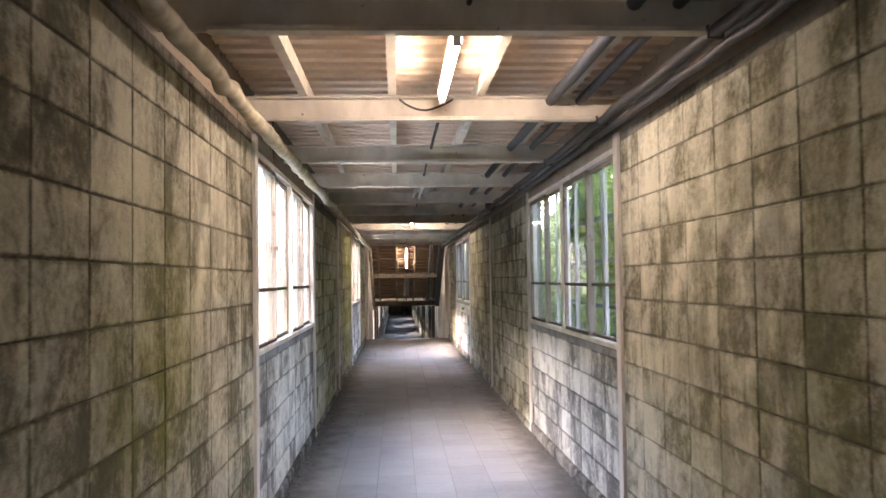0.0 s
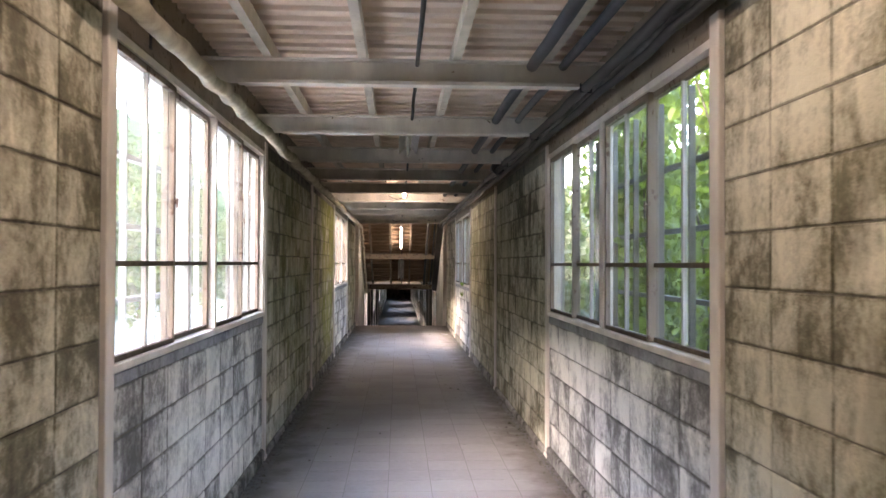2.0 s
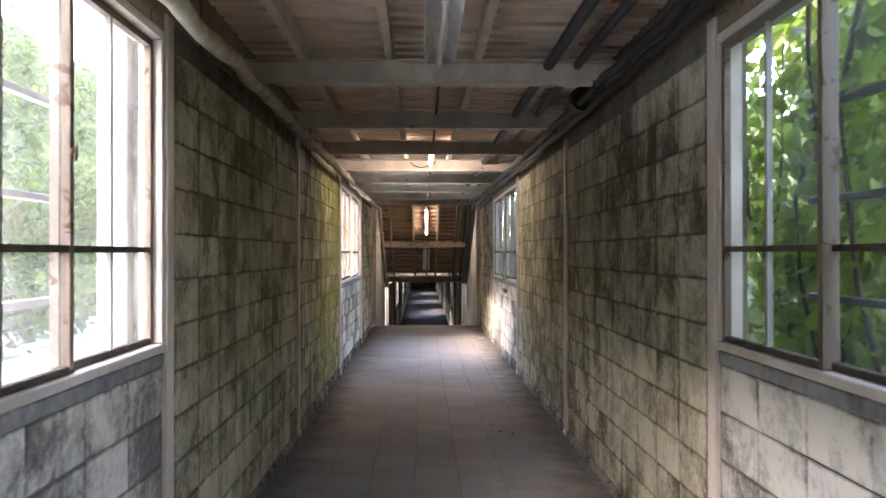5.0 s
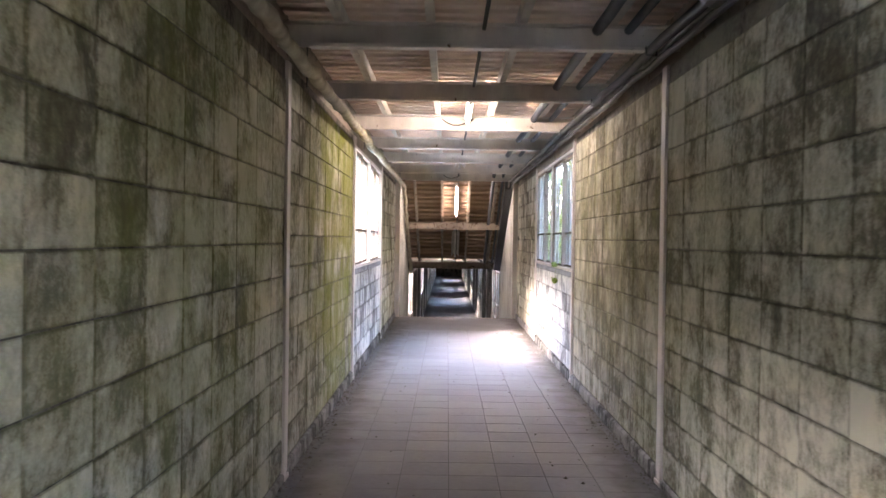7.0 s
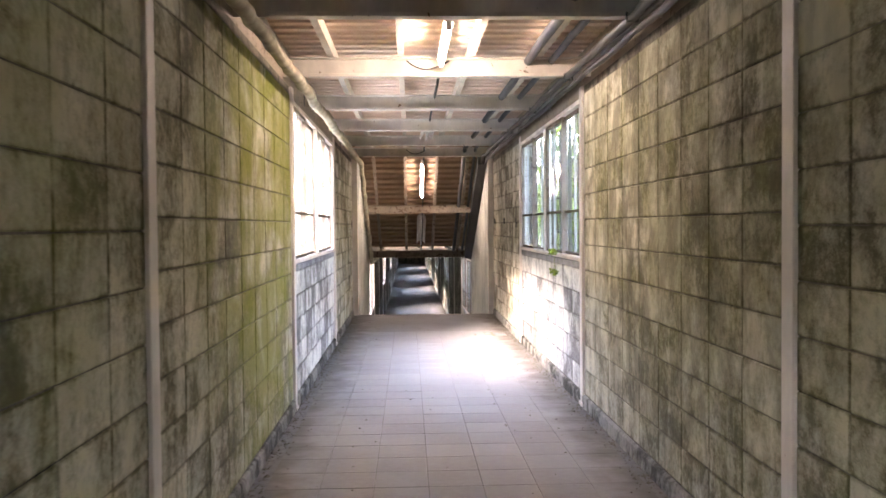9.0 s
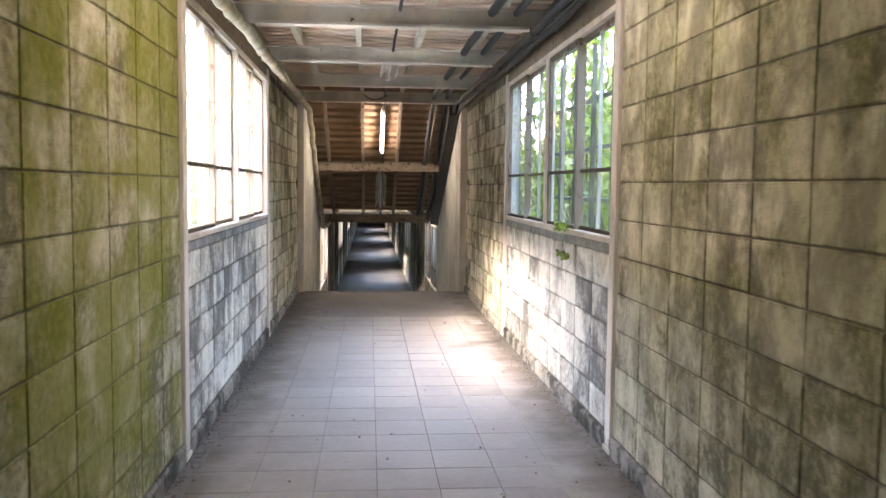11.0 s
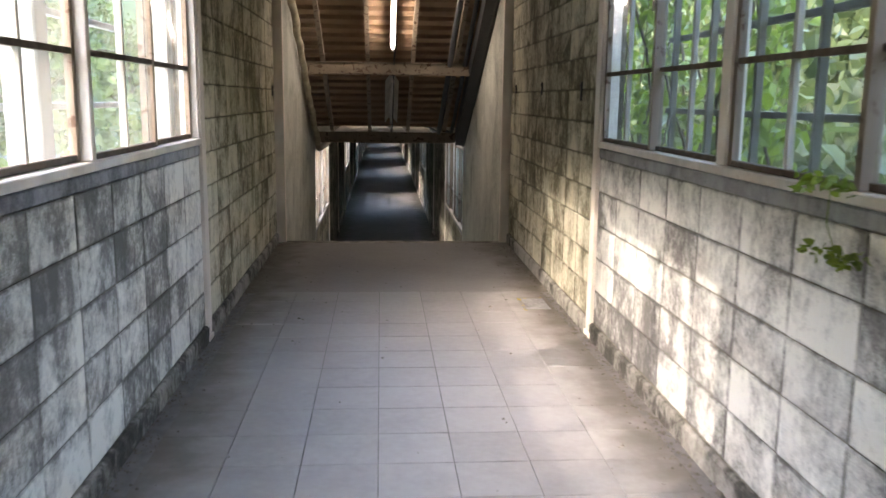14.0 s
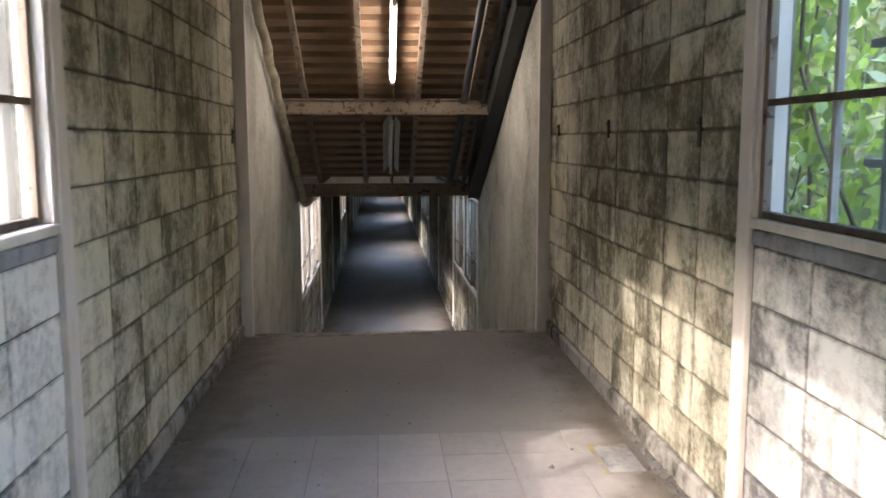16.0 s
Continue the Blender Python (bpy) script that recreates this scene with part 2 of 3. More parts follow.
M_BARS = paint_material("grille_paint", (0.46, 0.455, 0.43), (0.40, 0.34, 0.28), 0.4)
M_OFFTUBE = plain_material("dead_tube", (0.75, 0.75, 0.72), 0.25, 0, 0.1)
M_YELLOW = paint_material("yellow_mark", (0.50, 0.38, 0.08), (0.25, 0.24, 0.22), 0.95, 0.8)
M_BARK = plain_material("bark", (0.10, 0.075, 0.05), 0.9, 0, 0.5)
M_STONE = plain_material("debris", (0.22, 0.20, 0.17), 0.95, 0, 0.6, 40)


def roof_material(name, dark, light, stain):
    k = Nodes(name, 0.7)
    n = k.noise(1.7, 5)
    f = k.noise(35, 4)
    drip = k.span(k.noise(2.2, 5, stretch=(1, 3, 1)), 0.55, 0.75)
    col = k.mix(n, dark, light)
    col = k.mix(k.math("MULTIPLY", f, 0.4), col, stain)
    col = k.mix(k.math("MULTIPLY", drip, 0.4), col, (0.15, 0.09, 0.05))
    k.bump(f, 0.2, 0.003)
    return k.done(col)


def tile_material(name, single, low=(0.19, 0.177, 0.172), mid=(0.34, 0.322, 0.318), high=(0.46, 0.44, 0.433)):
    k = Nodes(name, 0.75)
    pick = k.rand if single else k.island
    broad = k.noise(1.1, 4)
    fine = k.noise(24, 5)
    dust = k.noise(6, 5, warp=0.5)
    v = k.math("ADD", k.math("MULTIPLY", k.math("SUBTRACT", pick, 0.5), 0.16), k.math("MULTIPLY", dust, 0.5))
    v = k.math("ADD", v, k.math("MULTIPLY", k.math("SUBTRACT", broad, 0.5), 0.5))
    v = k.math("ADD", v, k.math("MULTIPLY", k.math("SUBTRACT", fine, 0.5), 0.3))
    v = k.math("ADD", v, 0.25, True)
    col = k.ramp(v, (0.0, low), (0.5, mid), (1.0, high))
    edge = k.n.new("ShaderNodeSeparateXYZ")
    k.l.new(k.pos, edge.inputs[0])
    dirt = k.span(k.math("ADD", k.math("ABSOLUTE", edge.outputs[0]), k.math("MULTIPLY", k.noise(4, 5), 0.5)), 0.98, 1.36)
    col = k.mix(k.math("MULTIPLY", dirt, 0.8), col, (0.11, 0.095, 0.075))
    k.bump(fine, 0.12, 0.003)
    return k.done(col, k.span(dust, 0.3, 0.7, 0.55, 0.85))


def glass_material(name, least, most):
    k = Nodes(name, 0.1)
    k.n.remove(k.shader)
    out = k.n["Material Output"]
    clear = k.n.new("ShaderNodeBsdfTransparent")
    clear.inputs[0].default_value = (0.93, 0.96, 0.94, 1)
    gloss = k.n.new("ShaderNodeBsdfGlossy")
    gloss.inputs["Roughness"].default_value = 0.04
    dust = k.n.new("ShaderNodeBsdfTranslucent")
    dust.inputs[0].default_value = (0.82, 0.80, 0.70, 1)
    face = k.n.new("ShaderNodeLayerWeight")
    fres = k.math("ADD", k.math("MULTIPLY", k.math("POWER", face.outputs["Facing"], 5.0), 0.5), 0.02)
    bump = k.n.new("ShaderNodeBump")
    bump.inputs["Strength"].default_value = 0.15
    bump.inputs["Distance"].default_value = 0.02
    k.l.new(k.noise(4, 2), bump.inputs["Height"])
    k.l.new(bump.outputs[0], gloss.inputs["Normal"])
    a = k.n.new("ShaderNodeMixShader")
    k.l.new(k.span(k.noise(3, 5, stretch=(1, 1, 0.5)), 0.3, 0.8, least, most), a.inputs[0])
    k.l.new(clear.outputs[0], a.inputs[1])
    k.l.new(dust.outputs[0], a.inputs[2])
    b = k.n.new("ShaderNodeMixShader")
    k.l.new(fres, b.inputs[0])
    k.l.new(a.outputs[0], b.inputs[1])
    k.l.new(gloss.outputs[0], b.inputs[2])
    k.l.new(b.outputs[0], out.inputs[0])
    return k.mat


def leaf_material(name, dark, light):
    k = Nodes(name, 0.5)
    n = k.noise(9, 3)
    v = k.math("ADD", k.math("MULTIPLY", k.island, 0.7), k.math("MULTIPLY", n, 0.3))
    col = k.ramp(v, (0.1, dark), (0.85, light))
    k.put(k.shader.inputs["Base Color"], col)
    thin = k.n.new("ShaderNodeBsdfTranslucent")
    k.l.new(k.mix(0.5, col, light), thin.inputs[0])
    m = k.n.new("ShaderNodeMixShader")
    m.inputs[0].default_value = 0.45
    k.l.new(k.shader.outputs[0], m.inputs[1])
    k.l.new(thin.outputs[0], m.inputs[2])
    k.l.new(m.outputs[0], k.n["Material Output"].inputs[0])
    return k.mat


def lit_material(name, colour, strength):
    k = Nodes(name)
    k.shader.inputs["Emission Color"].default_value = (*colour, 1)
    k.shader.inputs["Emission Strength"].default_value = strength
    return k.done((0.9, 0.9, 0.9))


def ground_material():
    k = Nodes("outside_ground", 0.95)
    v = k.noise(0.5, 5)
    f = k.noise(12, 5)
    col = k.mix(k.span(v, 0.45, 0.6), (0.45, 0.44, 0.40), (0.14, 0.17, 0.07))
    return k.done(k.mix(k.math("MULTIPLY", f, 0.5), col, (0.18, 0.16, 0.12)))


M_ROOF = roof_material("roof_sheet", (0.70, 0.54, 0.43), (0.84, 0.70, 0.58), (0.56, 0.41, 0.30))
# Roof sheet again, darkened: dimness over stair and lower passage is in the colour.
M_ROOF_DIM = roof_material("dim_roof_sheet", (0.25, 0.16, 0.10), (0.39, 0.27, 0.18), (0.13, 0.078, 0.045))
M_TILE = tile_material("floor_tile", True)
M_TILE_FAR = tile_material("floor_tile_joined", False)
# Tile tones lowered here, so the lower passage's shade sits in the floor colour.
M_FLOOR_DIM = tile_material("dimmed_floor", False, (0.10, 0.096, 0.095), (0.20, 0.194, 0.192), (0.29, 0.28, 0.277))
M_SCREED = tile_material("screed", True, (0.14, 0.131, 0.128), (0.28, 0.265, 0.26), (0.39, 0.37, 0.365))
M_GROUT = plain_material("grout", (0.23, 0.217, 0.21), 0.95)
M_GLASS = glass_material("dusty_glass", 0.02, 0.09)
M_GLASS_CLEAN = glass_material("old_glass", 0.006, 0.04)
M_VINE = leaf_material("vine_leaf", (0.045, 0.085, 0.012), (0.23, 0.31, 0.032))
M_TREE = leaf_material("tree_leaf", (0.028, 0.046, 0.014), (0.11, 0.135, 0.035))
M_TUBE = lit_material("lit_tube", (1.0, 0.92, 0.82), 2.3)
M_GROUND = ground_material()
M_HILL = plain_material("undergrowth", (0.06, 0.085, 0.025), 0.95, 0, 0.6, 1.5)
M_YARD = block_material("yard_concrete", (0.74, 0.69, 0.60), (0.56, 0.52, 0.45), 0.8, False)

# ---- large structure ----
LOW_BAYS = 15
LOW_END = LOW0 + LOW_BAYS * PITCH
UP0 = FIRST - 3 * PITCH


def bays():
    """All wall bays: start, floor level, whether it has a window, whether it is near."""
    for i in range(8):
        yield UP0 + i * PITCH, 0.0, i % 3 == 0, i
    for i in range(LOW_BAYS):
        yield LOW0 + 0.6 + i * PITCH, DROP, i % 3 == 0, 20 + i


def block_mesh(name, w, h, seed, material):
    """A block face with chamfered, slightly uneven edges; it looks along +x."""
    r = random.Random(seed)
    bm = bmesh.new()
    c, d = 0.004, 0.024

    def ring(x, inset, j):
        return [bm.verts.new((x + r.uniform(-j, j) * 0.4, sy * (w / 2 - inset) + r.uniform(-j, j), sz * (h / 2 - inset) + r.uniform(-j, j)))
                for sy, sz in ((-1, -1), (1, -1), (1, 1), (-1, 1))]
    back, mid, front = ring(-d, 0, 0), ring(-c, 0, 0.0012), ring(0, c, 0.0018)
    bm.faces.new(front)
    for a, b in ((back, mid), (mid, front)):
        for i in range(4):
            bm.faces.new((a[i], a[(i + 1) % 4], b[(i + 1) % 4], b[i]))
    bmesh.ops.recalc_face_normals(bm, faces=bm.faces)
    return mesh_of(name, bm, material)


BLOCKS = [block_mesh("block", 0.3945, 0.1945, s, M_BLOCK) for s in range(6)]
SPANDREL_BLOCKS = [block_mesh("block", 0.3945, 0.1945, s + 10, M_SPANDREL) for s in range(6)]
later_blocks = []   # wall, side, bay start, floor, courses, spandrel


def wall_bay(y, z, window, index, side):
    """One bay of wall between two posts, with its kerb and, under a window, the mortar cap."""
    s = -1 if side == "left" else 1
    x0 = s * (HALF + 0.006)
    x1 = s * (HALF + WALL_T)
    base = 0.05 if index == 4 else BASE
    top = BASE + 5 * COURSE if window else TOP
    ob = solid(f"wall_{side}_{index}", boxes(((x0, y, z - 0.3), (x1, y + PITCH, z + top))), M_MORTAR,
               "bleached, stained concrete block wall under a window" if window else "streaked grey-brown concrete block wall with raised joints", "wall")
    k = part("kerb", boxes(((s * (HALF - 0.018), y, z - 0.05), (x0 + s * 0.01, y + PITCH, z + base - 0.006)), bevel=0.012), M_KERB, ob, "dirty concrete kerb")
    if window:
        part("cap", boxes(((s * (HALF - 0.004), y + 0.05, z + top), (x1, y + PITCH - 0.05, z + SILL - 0.004)), bevel=0.006), M_CAP, ob, "grey mortar cap")
        part("head", boxes(((s * (HALF - 0.006), y + 0.05, z + HEAD + 0.004), (x1, y + PITCH - 0.05, z + TOP - 0.002)), bevel=0.004), M_LINTEL, ob, "flaking painted timber lintel")
    later_blocks.append((ob, s, y, z, 5 if window else 12, window, index, base))
    return ob


for by, bz, win, idx in bays():
    for side in ("left", "right"):
        wall_bay(by, bz, win, idx, side)

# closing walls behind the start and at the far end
solid("wall_south", boxes(((-1.4, UP0 - 0.2, -0.3), (1.4, UP0, 3.0))), M_BLOCK_FAR_DIM, "grey concrete end wall", "wall")
solid("wall_north", boxes(((-1.4, LOW_END + 0.6, DROP - 0.3), (1.4, LOW_END + 0.8, 1.3))), M_BLOCK_FAR_DIM, "concrete end wall of the lower passage, colour darkened for shade", "wall")

# floors
floor_up = solid("floor_upper", boxes(((-HALF - 0.01, UP0, -0.3), (HALF + 0.01, NOSE - 0.12, -0.006))), M_GROUT, "worn grey square floor tiles", "floor")
floor_low = solid("floor_lower", boxes(((-HALF - 0.01, 26.1, DROP - 0.3), (HALF + 0.01, LOW_END + 0.6, DROP - 0.006))), M_FLOOR_DIM, "grey floor of the lower passage, colour darkened for shade", "floor")
solid("trim", boxes(((-HALF + 0.05, NOSE - 0.118, -0.3), (0.35, NOSE, 0.004)), ((0.354, NOSE - 0.118, -0.3), (HALF - 0.05, NOSE, 0.0)), bevel=0.006), M_KERB,
      "worn concrete nosing at the head of the stair", "stair edge")

# stair
RISERS = 11
stairs = thing("stairs", (0, NOSE, 0), "bare concrete stair going down to the lower passage", "stairs", kind="structure")
for i in range(1, RISERS):
    h = DROP / RISERS
    y = NOSE + (i - 1) * 0.33
    part("step", boxes(((-1.07, y + 0.002, DROP - 0.2), (1.07, y + 0.33, i * h)), bevel=0.004), M_KERB, stairs)
for side, s in (("left", -1), ("right", 1)):
    bm = bmesh.new()
    prof = [(NOSE - 0.02, -0.02), (NOSE - 0.02, 2.75), (LOW0 - 0.1, 2.75 + DROP), (LOW0 - 0.1, DROP - 0.2), (NOSE + 1, DROP - 0.2)]
    a = [bm.verts.new((s * 1.075, y, z)) for y, z in prof]
    b = [bm.verts.new((s * (HALF + WALL_T), y, z)) for y, z in prof]
    bm.faces.new(a)
    bm.faces.new(b)
    for i in range(len(prof)):
        j = (i + 1) % len(prof)
        bm.faces.new((a[i], a[j], b[j], b[i]))
    bmesh.ops.recalc_face_normals(bm, faces=bm.faces)
    solid(f"wall_stair_{side}", bm, M_PLASTER, "smooth stained plaster wall beside the stair", "wall")
    solid(f"wall_low_{side}", boxes(((s * (HALF + 0.002), LOW0 - 0.1, DROP - 0.3), (s * (HALF + WALL_T), LOW0 + 0.6, 0.95))), M_BLOCK_FAR_DIM,
          "block wall at the foot of the stair, colour darkened for shade", "wall")


def roof_sheet(y0, y1, z0, z1, step=0.17, depth=0.038):
    """Ribbed roofing sheet: flat pans with narrow raised ribs that run across the passage."""
    bm = bmesh.new()
    n = max(2, round((y1 - y0) / step))
    profile = ((0.0, -1.0), (0.10, -0.86), (0.38, -0.86), (0.48, -1.0), (0.53, -0.9), (0.62, 0.8), (0.66, 1.0), (0.88, 1.0), (0.92, 0.8), (0.985, -0.9))
    rows = []
    slope = (z1 - z0) / (y1 - y0)
    for i in range(n):
        for f, lift in profile:
            t = (i + f) / n
            lift *= depth
            rows.append([bm.verts.new((x, y0 + (y1 - y0) * t - slope * lift, z0 + (z1 - z0) * t + lift)) for x in (-1.6, -0.6, 0.4, 1.6)])
    for a, b in zip(rows, rows[1:]):
        for i in range(3):
            bm.faces.new((a[i], a[i + 1], b[i + 1], b[i]))
    made = bmesh.ops.extrude_face_region(bm, geom=bm.faces[:])
    bmesh.ops.translate(bm, verts=[v for v in made["geom"] if isinstance(v, bmesh.types.BMVert)], vec=(0, 0, 0.004))
    bmesh.ops.recalc_face_normals(bm, faces=bm.faces)
    return bm


ROOF_Z = BEAM_Z + 0.15 + 0.10 + 0.038
solid("ceiling_upper", roof_sheet(UP0 - 0.2, 22.80, ROOF_Z + 0.005, ROOF_Z + 0.005, 0.18, 0.034), M_ROOF, "brown corrugated roofing sheets seen from below", "ceiling")
solid("ceiling_stair", roof_sheet(22.80, 26.60, ROOF_Z + 0.01, ROOF_Z + 0.01 - SLOPE * 3.8, 0.17, 0.036), M_ROOF_DIM, "brown corrugated roofing sheets sloping over the stair, colour darkened for shade", "ceiling")
solid("ceiling_lower", roof_sheet(26.50, LOW_END + 0.8, ROOF_Z + DROP, ROOF_Z + DROP), M_ROOF_DIM, "brown corrugated roofing sheets of the lower passage, colour darkened for shade", "ceiling")
for side, s in (("left", -1), ("right", 1)):
    solid(f"fascia_{side}_upper", boxes(((s * (HALF + 0.03), UP0, TOP), (s * (HALF + 0.09), NOSE, ROOF_Z + 0.03))), M_LINTEL, "dark board closing the eaves", "fascia")
    solid(f"fascia_{side}_lower", boxes(((s * (HALF + 0.03), LOW0 - 0.1, TOP + DROP), (s * (HALF + 0.09), LOW_END + 0.6, ROOF_Z + 0.03 + DROP))), M_LINTEL, "dark board closing the eaves", "fascia")

# outside ground
solid("pavement", boxes(((-7.5, -30, -0.36), (-1.46, 90, -0.342))), M_YARD, "pale sunlit concrete yard outside", "pavement")
solid("ground", boxes(((-400, -300, -0.9), (-1.45, 500, -0.35))), M_GROUND, "pale yard with weeds outside", "ground")
solid("ground_bank", boxes(((1.45, -300, -0.9), (400, 500, 0.0))), M_GROUND, "overgrown earth bank outside", "ground")

def hillside(name, label, x0, x1, rise, y0, y1, z0, seed):
    """A rolling slope of earth and undergrowth."""
    r = random.Random(seed)
    bm = bmesh.new()
    nx, ny = 14, 60
    grid = [[bm.verts.new((x0 + (x1 - x0) * i / nx, y0 + (y1 - y0) * j / ny, z0 + abs(x1 - x0) * i / nx * rise + (r.uniform(-0.5, 0.5) if i else -0.3)))
             for j in range(ny + 1)] for i in range(nx + 1)]
    for a, b in zip(grid, grid[1:]):
        for j in range(ny):
            bm.faces.new((a[j], a[j + 1], b[j + 1], b[j])).smooth = True
    bmesh.ops.recalc_face_normals(bm, faces=bm.faces)
    solid(name, bm, M_HILL, label, "hillside")


hillside("ground_hill_west", "green overgrown hillside beyond the yard", -11.5, -30.0, 1.0, -40, 110, -0.3, 81)
hillside("ground_hill_east", "green overgrown slope close beside the passage", 4.2, 15.0, 0.5, -40, 110, 0.0, 82)

# ---- posts ----
def post(y, z, s):
    t = thing("post", (s * HALF, y, z), "cream-painted steel post on the block wall, peeling at the foot", "post", "wall posts")
    x0, x1 = s * (HALF + 0.02), s * (HALF - 0.018)
    part("shaft", boxes(((x0, y - 0.048, z), (x1, y + 0.048, z + TOP)), bevel=0.004), M_CREAM, t)
    part("foot_plate", boxes(((x0, y - 0.062, z), (s * (HALF - 0.026), y + 0.062, z + 0.03)), bevel=0.003), M_CREAM, t)


for i in range(8):
    for s in (-1, 1):
        post(UP0 + i * PITCH, 0.0, s)
for s in (-1, 1):
    t = thing("post", (s * 1.12, NOSE - 0.06, 0), "cream-painted corner post at the head of the stair", "post", "wall posts")
    part("shaft", boxes(((s * 1.072, NOSE - 0.09, 0.0), (s * 1.165, NOSE - 0.022, TOP)), bevel=0.004), M_CREAM, t)
for i in range(LOW_BAYS):
    for s in (-1, 1):
        post(LOW0 + 0.6 + i * PITCH, DROP, s)

# ---- windows ----
def build_window(mid, mid_material, glass):
    """A window of four sliding sashes, drawn at the origin; its inner face looks along +x."""
    L = PITCH - 0.1
    H = HEAD - SILL
    w = thing("window", (0, 0, 0), "cream-painted steel window with four dusty sliding sashes", "window", "passage windows", "structure")
    part("sill", boxes(((-0.13, 0, 0), (0.014, L, 0.036)), bevel=0.005), M_CREAM, w, "worn cream sill")
    part("head_rail", boxes(((-0.12, 0, H - 0.035), (0.006, L, H))), M_CREAM, w)
    for y in (0.0, L - 0.03):
        part("jamb", boxes(((-0.09, y, 0.037), (0.006, y + 0.03, H - 0.036)), bevel=0.003), M_CREAM, w)
    part("mullion", boxes(((-0.055, L / 2 - mid, 0.0375), (0.010, L / 2 + mid, H - 0.0365)), bevel=0.004), mid_material, w)
    half = L / 2 - 0.03 - mid
    sw = half / 2 + 0.02
    z0, z1 = 0.038, H - 0.039
    bar = 0.42
    for k in range(4):
        base = 0.03 if k < 2 else L / 2 + mid
        y0 = base if k % 2 == 0 else base + half - sw
        x = -0.016 if k % 2 == 0 else -0.046
        f = 0.030
        sash = part("sash", boxes(((x - 0.014, y0, z0), (x + 0.014, y0 + f, z1)), ((x - 0.014, y0 + sw - f, z0), (x + 0.014, y0 + sw, z1)),
                                  ((x - 0.0135, y0 + f, z1 - 0.03), (x + 0.0135, y0 + sw - f, z1))), M_SASH, w, "rust-flecked sash frame")
        part("bottom_rail", boxes(((x - 0.0135, y0 + f, z0), (x + 0.0135, y0 + sw - f, z0 + 0.024)), bevel=0.003), M_GRIME_BACKLIT, sash, "grimy dark bottom rail")
        ym = y0 + sw / 2
        part("glazing_bar", boxes(((x - 0.011, ym - 0.010, z0 + 0.0245), (x + 0.011, ym + 0.010, z1 - 0.0305))), M_BAR, sash)
        part("cross_bar", boxes(((x - 0.0125, y0 + f, bar - 0.011), (x + 0.0125, y0 + sw - f, bar + 0.011))), M_GRIME_BACKLIT, sash)
        for a, b in ((y0 + f, ym - 0.010), (ym + 0.010, y0 + sw - f)):
            for c, d in ((z0 + 0.024, bar - 0.011), (bar + 0.011, z1 - 0.03)):
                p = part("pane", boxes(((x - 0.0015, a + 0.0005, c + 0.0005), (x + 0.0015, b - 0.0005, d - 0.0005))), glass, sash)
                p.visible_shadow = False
        if k % 2 == 0:
            bm = rod(bmesh.new(), (x + 0.014, y0 + sw - 0.017, 0.72), (x + 0.024, y0 + sw - 0.017, 0.72), 0.010)
            box(bm, (x + 0.0235, y0 + sw - 0.026, 0.690), (x + 0.030, y0 + sw - 0.006, 0.740), 0.003)
            part("latch", bm, M_SASH, sash, "rusty window latch")
    return w


def build_grille(paint, label):
    """White guard bars outside a window."""
    L = PITCH - 0.1
    g = thing("window_grille", (0, 0, 0), label, "grille", "window grilles")
    n = 7
    for i in range(n):
        y = 0.18 + i * (L - 0.36) / (n - 1)
        part("bar", boxes(((-0.018, y - 0.012, -0.25), (0.018, y + 0.012, 1.40)), bevel=0.003), paint, g)
    for z in (0.22, 0.62, 1.0):
        part("rail", boxes(((-0.055, 0, z - 0.015), (-0.0185, L, z + 0.015)), bevel=0.003), paint, g)
    for y in (0.02, L / 2, L - 0.02):
        part("bracket", boxes(((0.0, y - 0.015, -0.25), (0.225, y + 0.015, -0.21)), bevel=0.003), paint, g)
    return g


def outer_column(y, z):
    t = thing("outer_column", (-HALF - WALL_T - 0.08, y, z), "white-painted concrete column outside the window", "column", "outer columns")
    part("shaft", boxes(((-HALF - 0.27, y - 0.06, z - 0.4), (-HALF - 0.145, y + 0.06, z + TOP)), bevel=0.008), M_BARS, t)
    part("base", boxes(((-HALF - 0.29, y - 0.08, z - 0.52), (-HALF - 0.143, y + 0.08, z - 0.401)), bevel=0.008), M_BARS, t)


for by, bz, win, idx in bays():
    if win:
        for y in (by, by + PITCH / 2, by + PITCH):
            outer_column(y, bz)
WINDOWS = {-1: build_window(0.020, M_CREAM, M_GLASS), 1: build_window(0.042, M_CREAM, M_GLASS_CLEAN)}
GRILLES = {-1: build_grille(M_BARS, "white-painted guard bars fixed outside the window"), 1: build_grille(M_BARS_SHADED, "guard bars among leaves outside the window, paint darkened as if shaded")}
placed = set()
for by, bz, win, idx in bays():
    if not win:
        continue
    for s in (-1, 1):
        turn = 0 if s < 0 else 180
        y = by + 0.05 if s < 0 else by + PITCH - 0.05
        m = pose(s * HALF, y, bz + SILL, 0, 0, turn)
        g = pose(s * (HALF + WALL_T + 0.22), y, bz + SILL, 0, 0, turn)
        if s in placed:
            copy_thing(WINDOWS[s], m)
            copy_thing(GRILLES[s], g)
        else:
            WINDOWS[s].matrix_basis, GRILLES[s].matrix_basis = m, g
            placed.add(s)

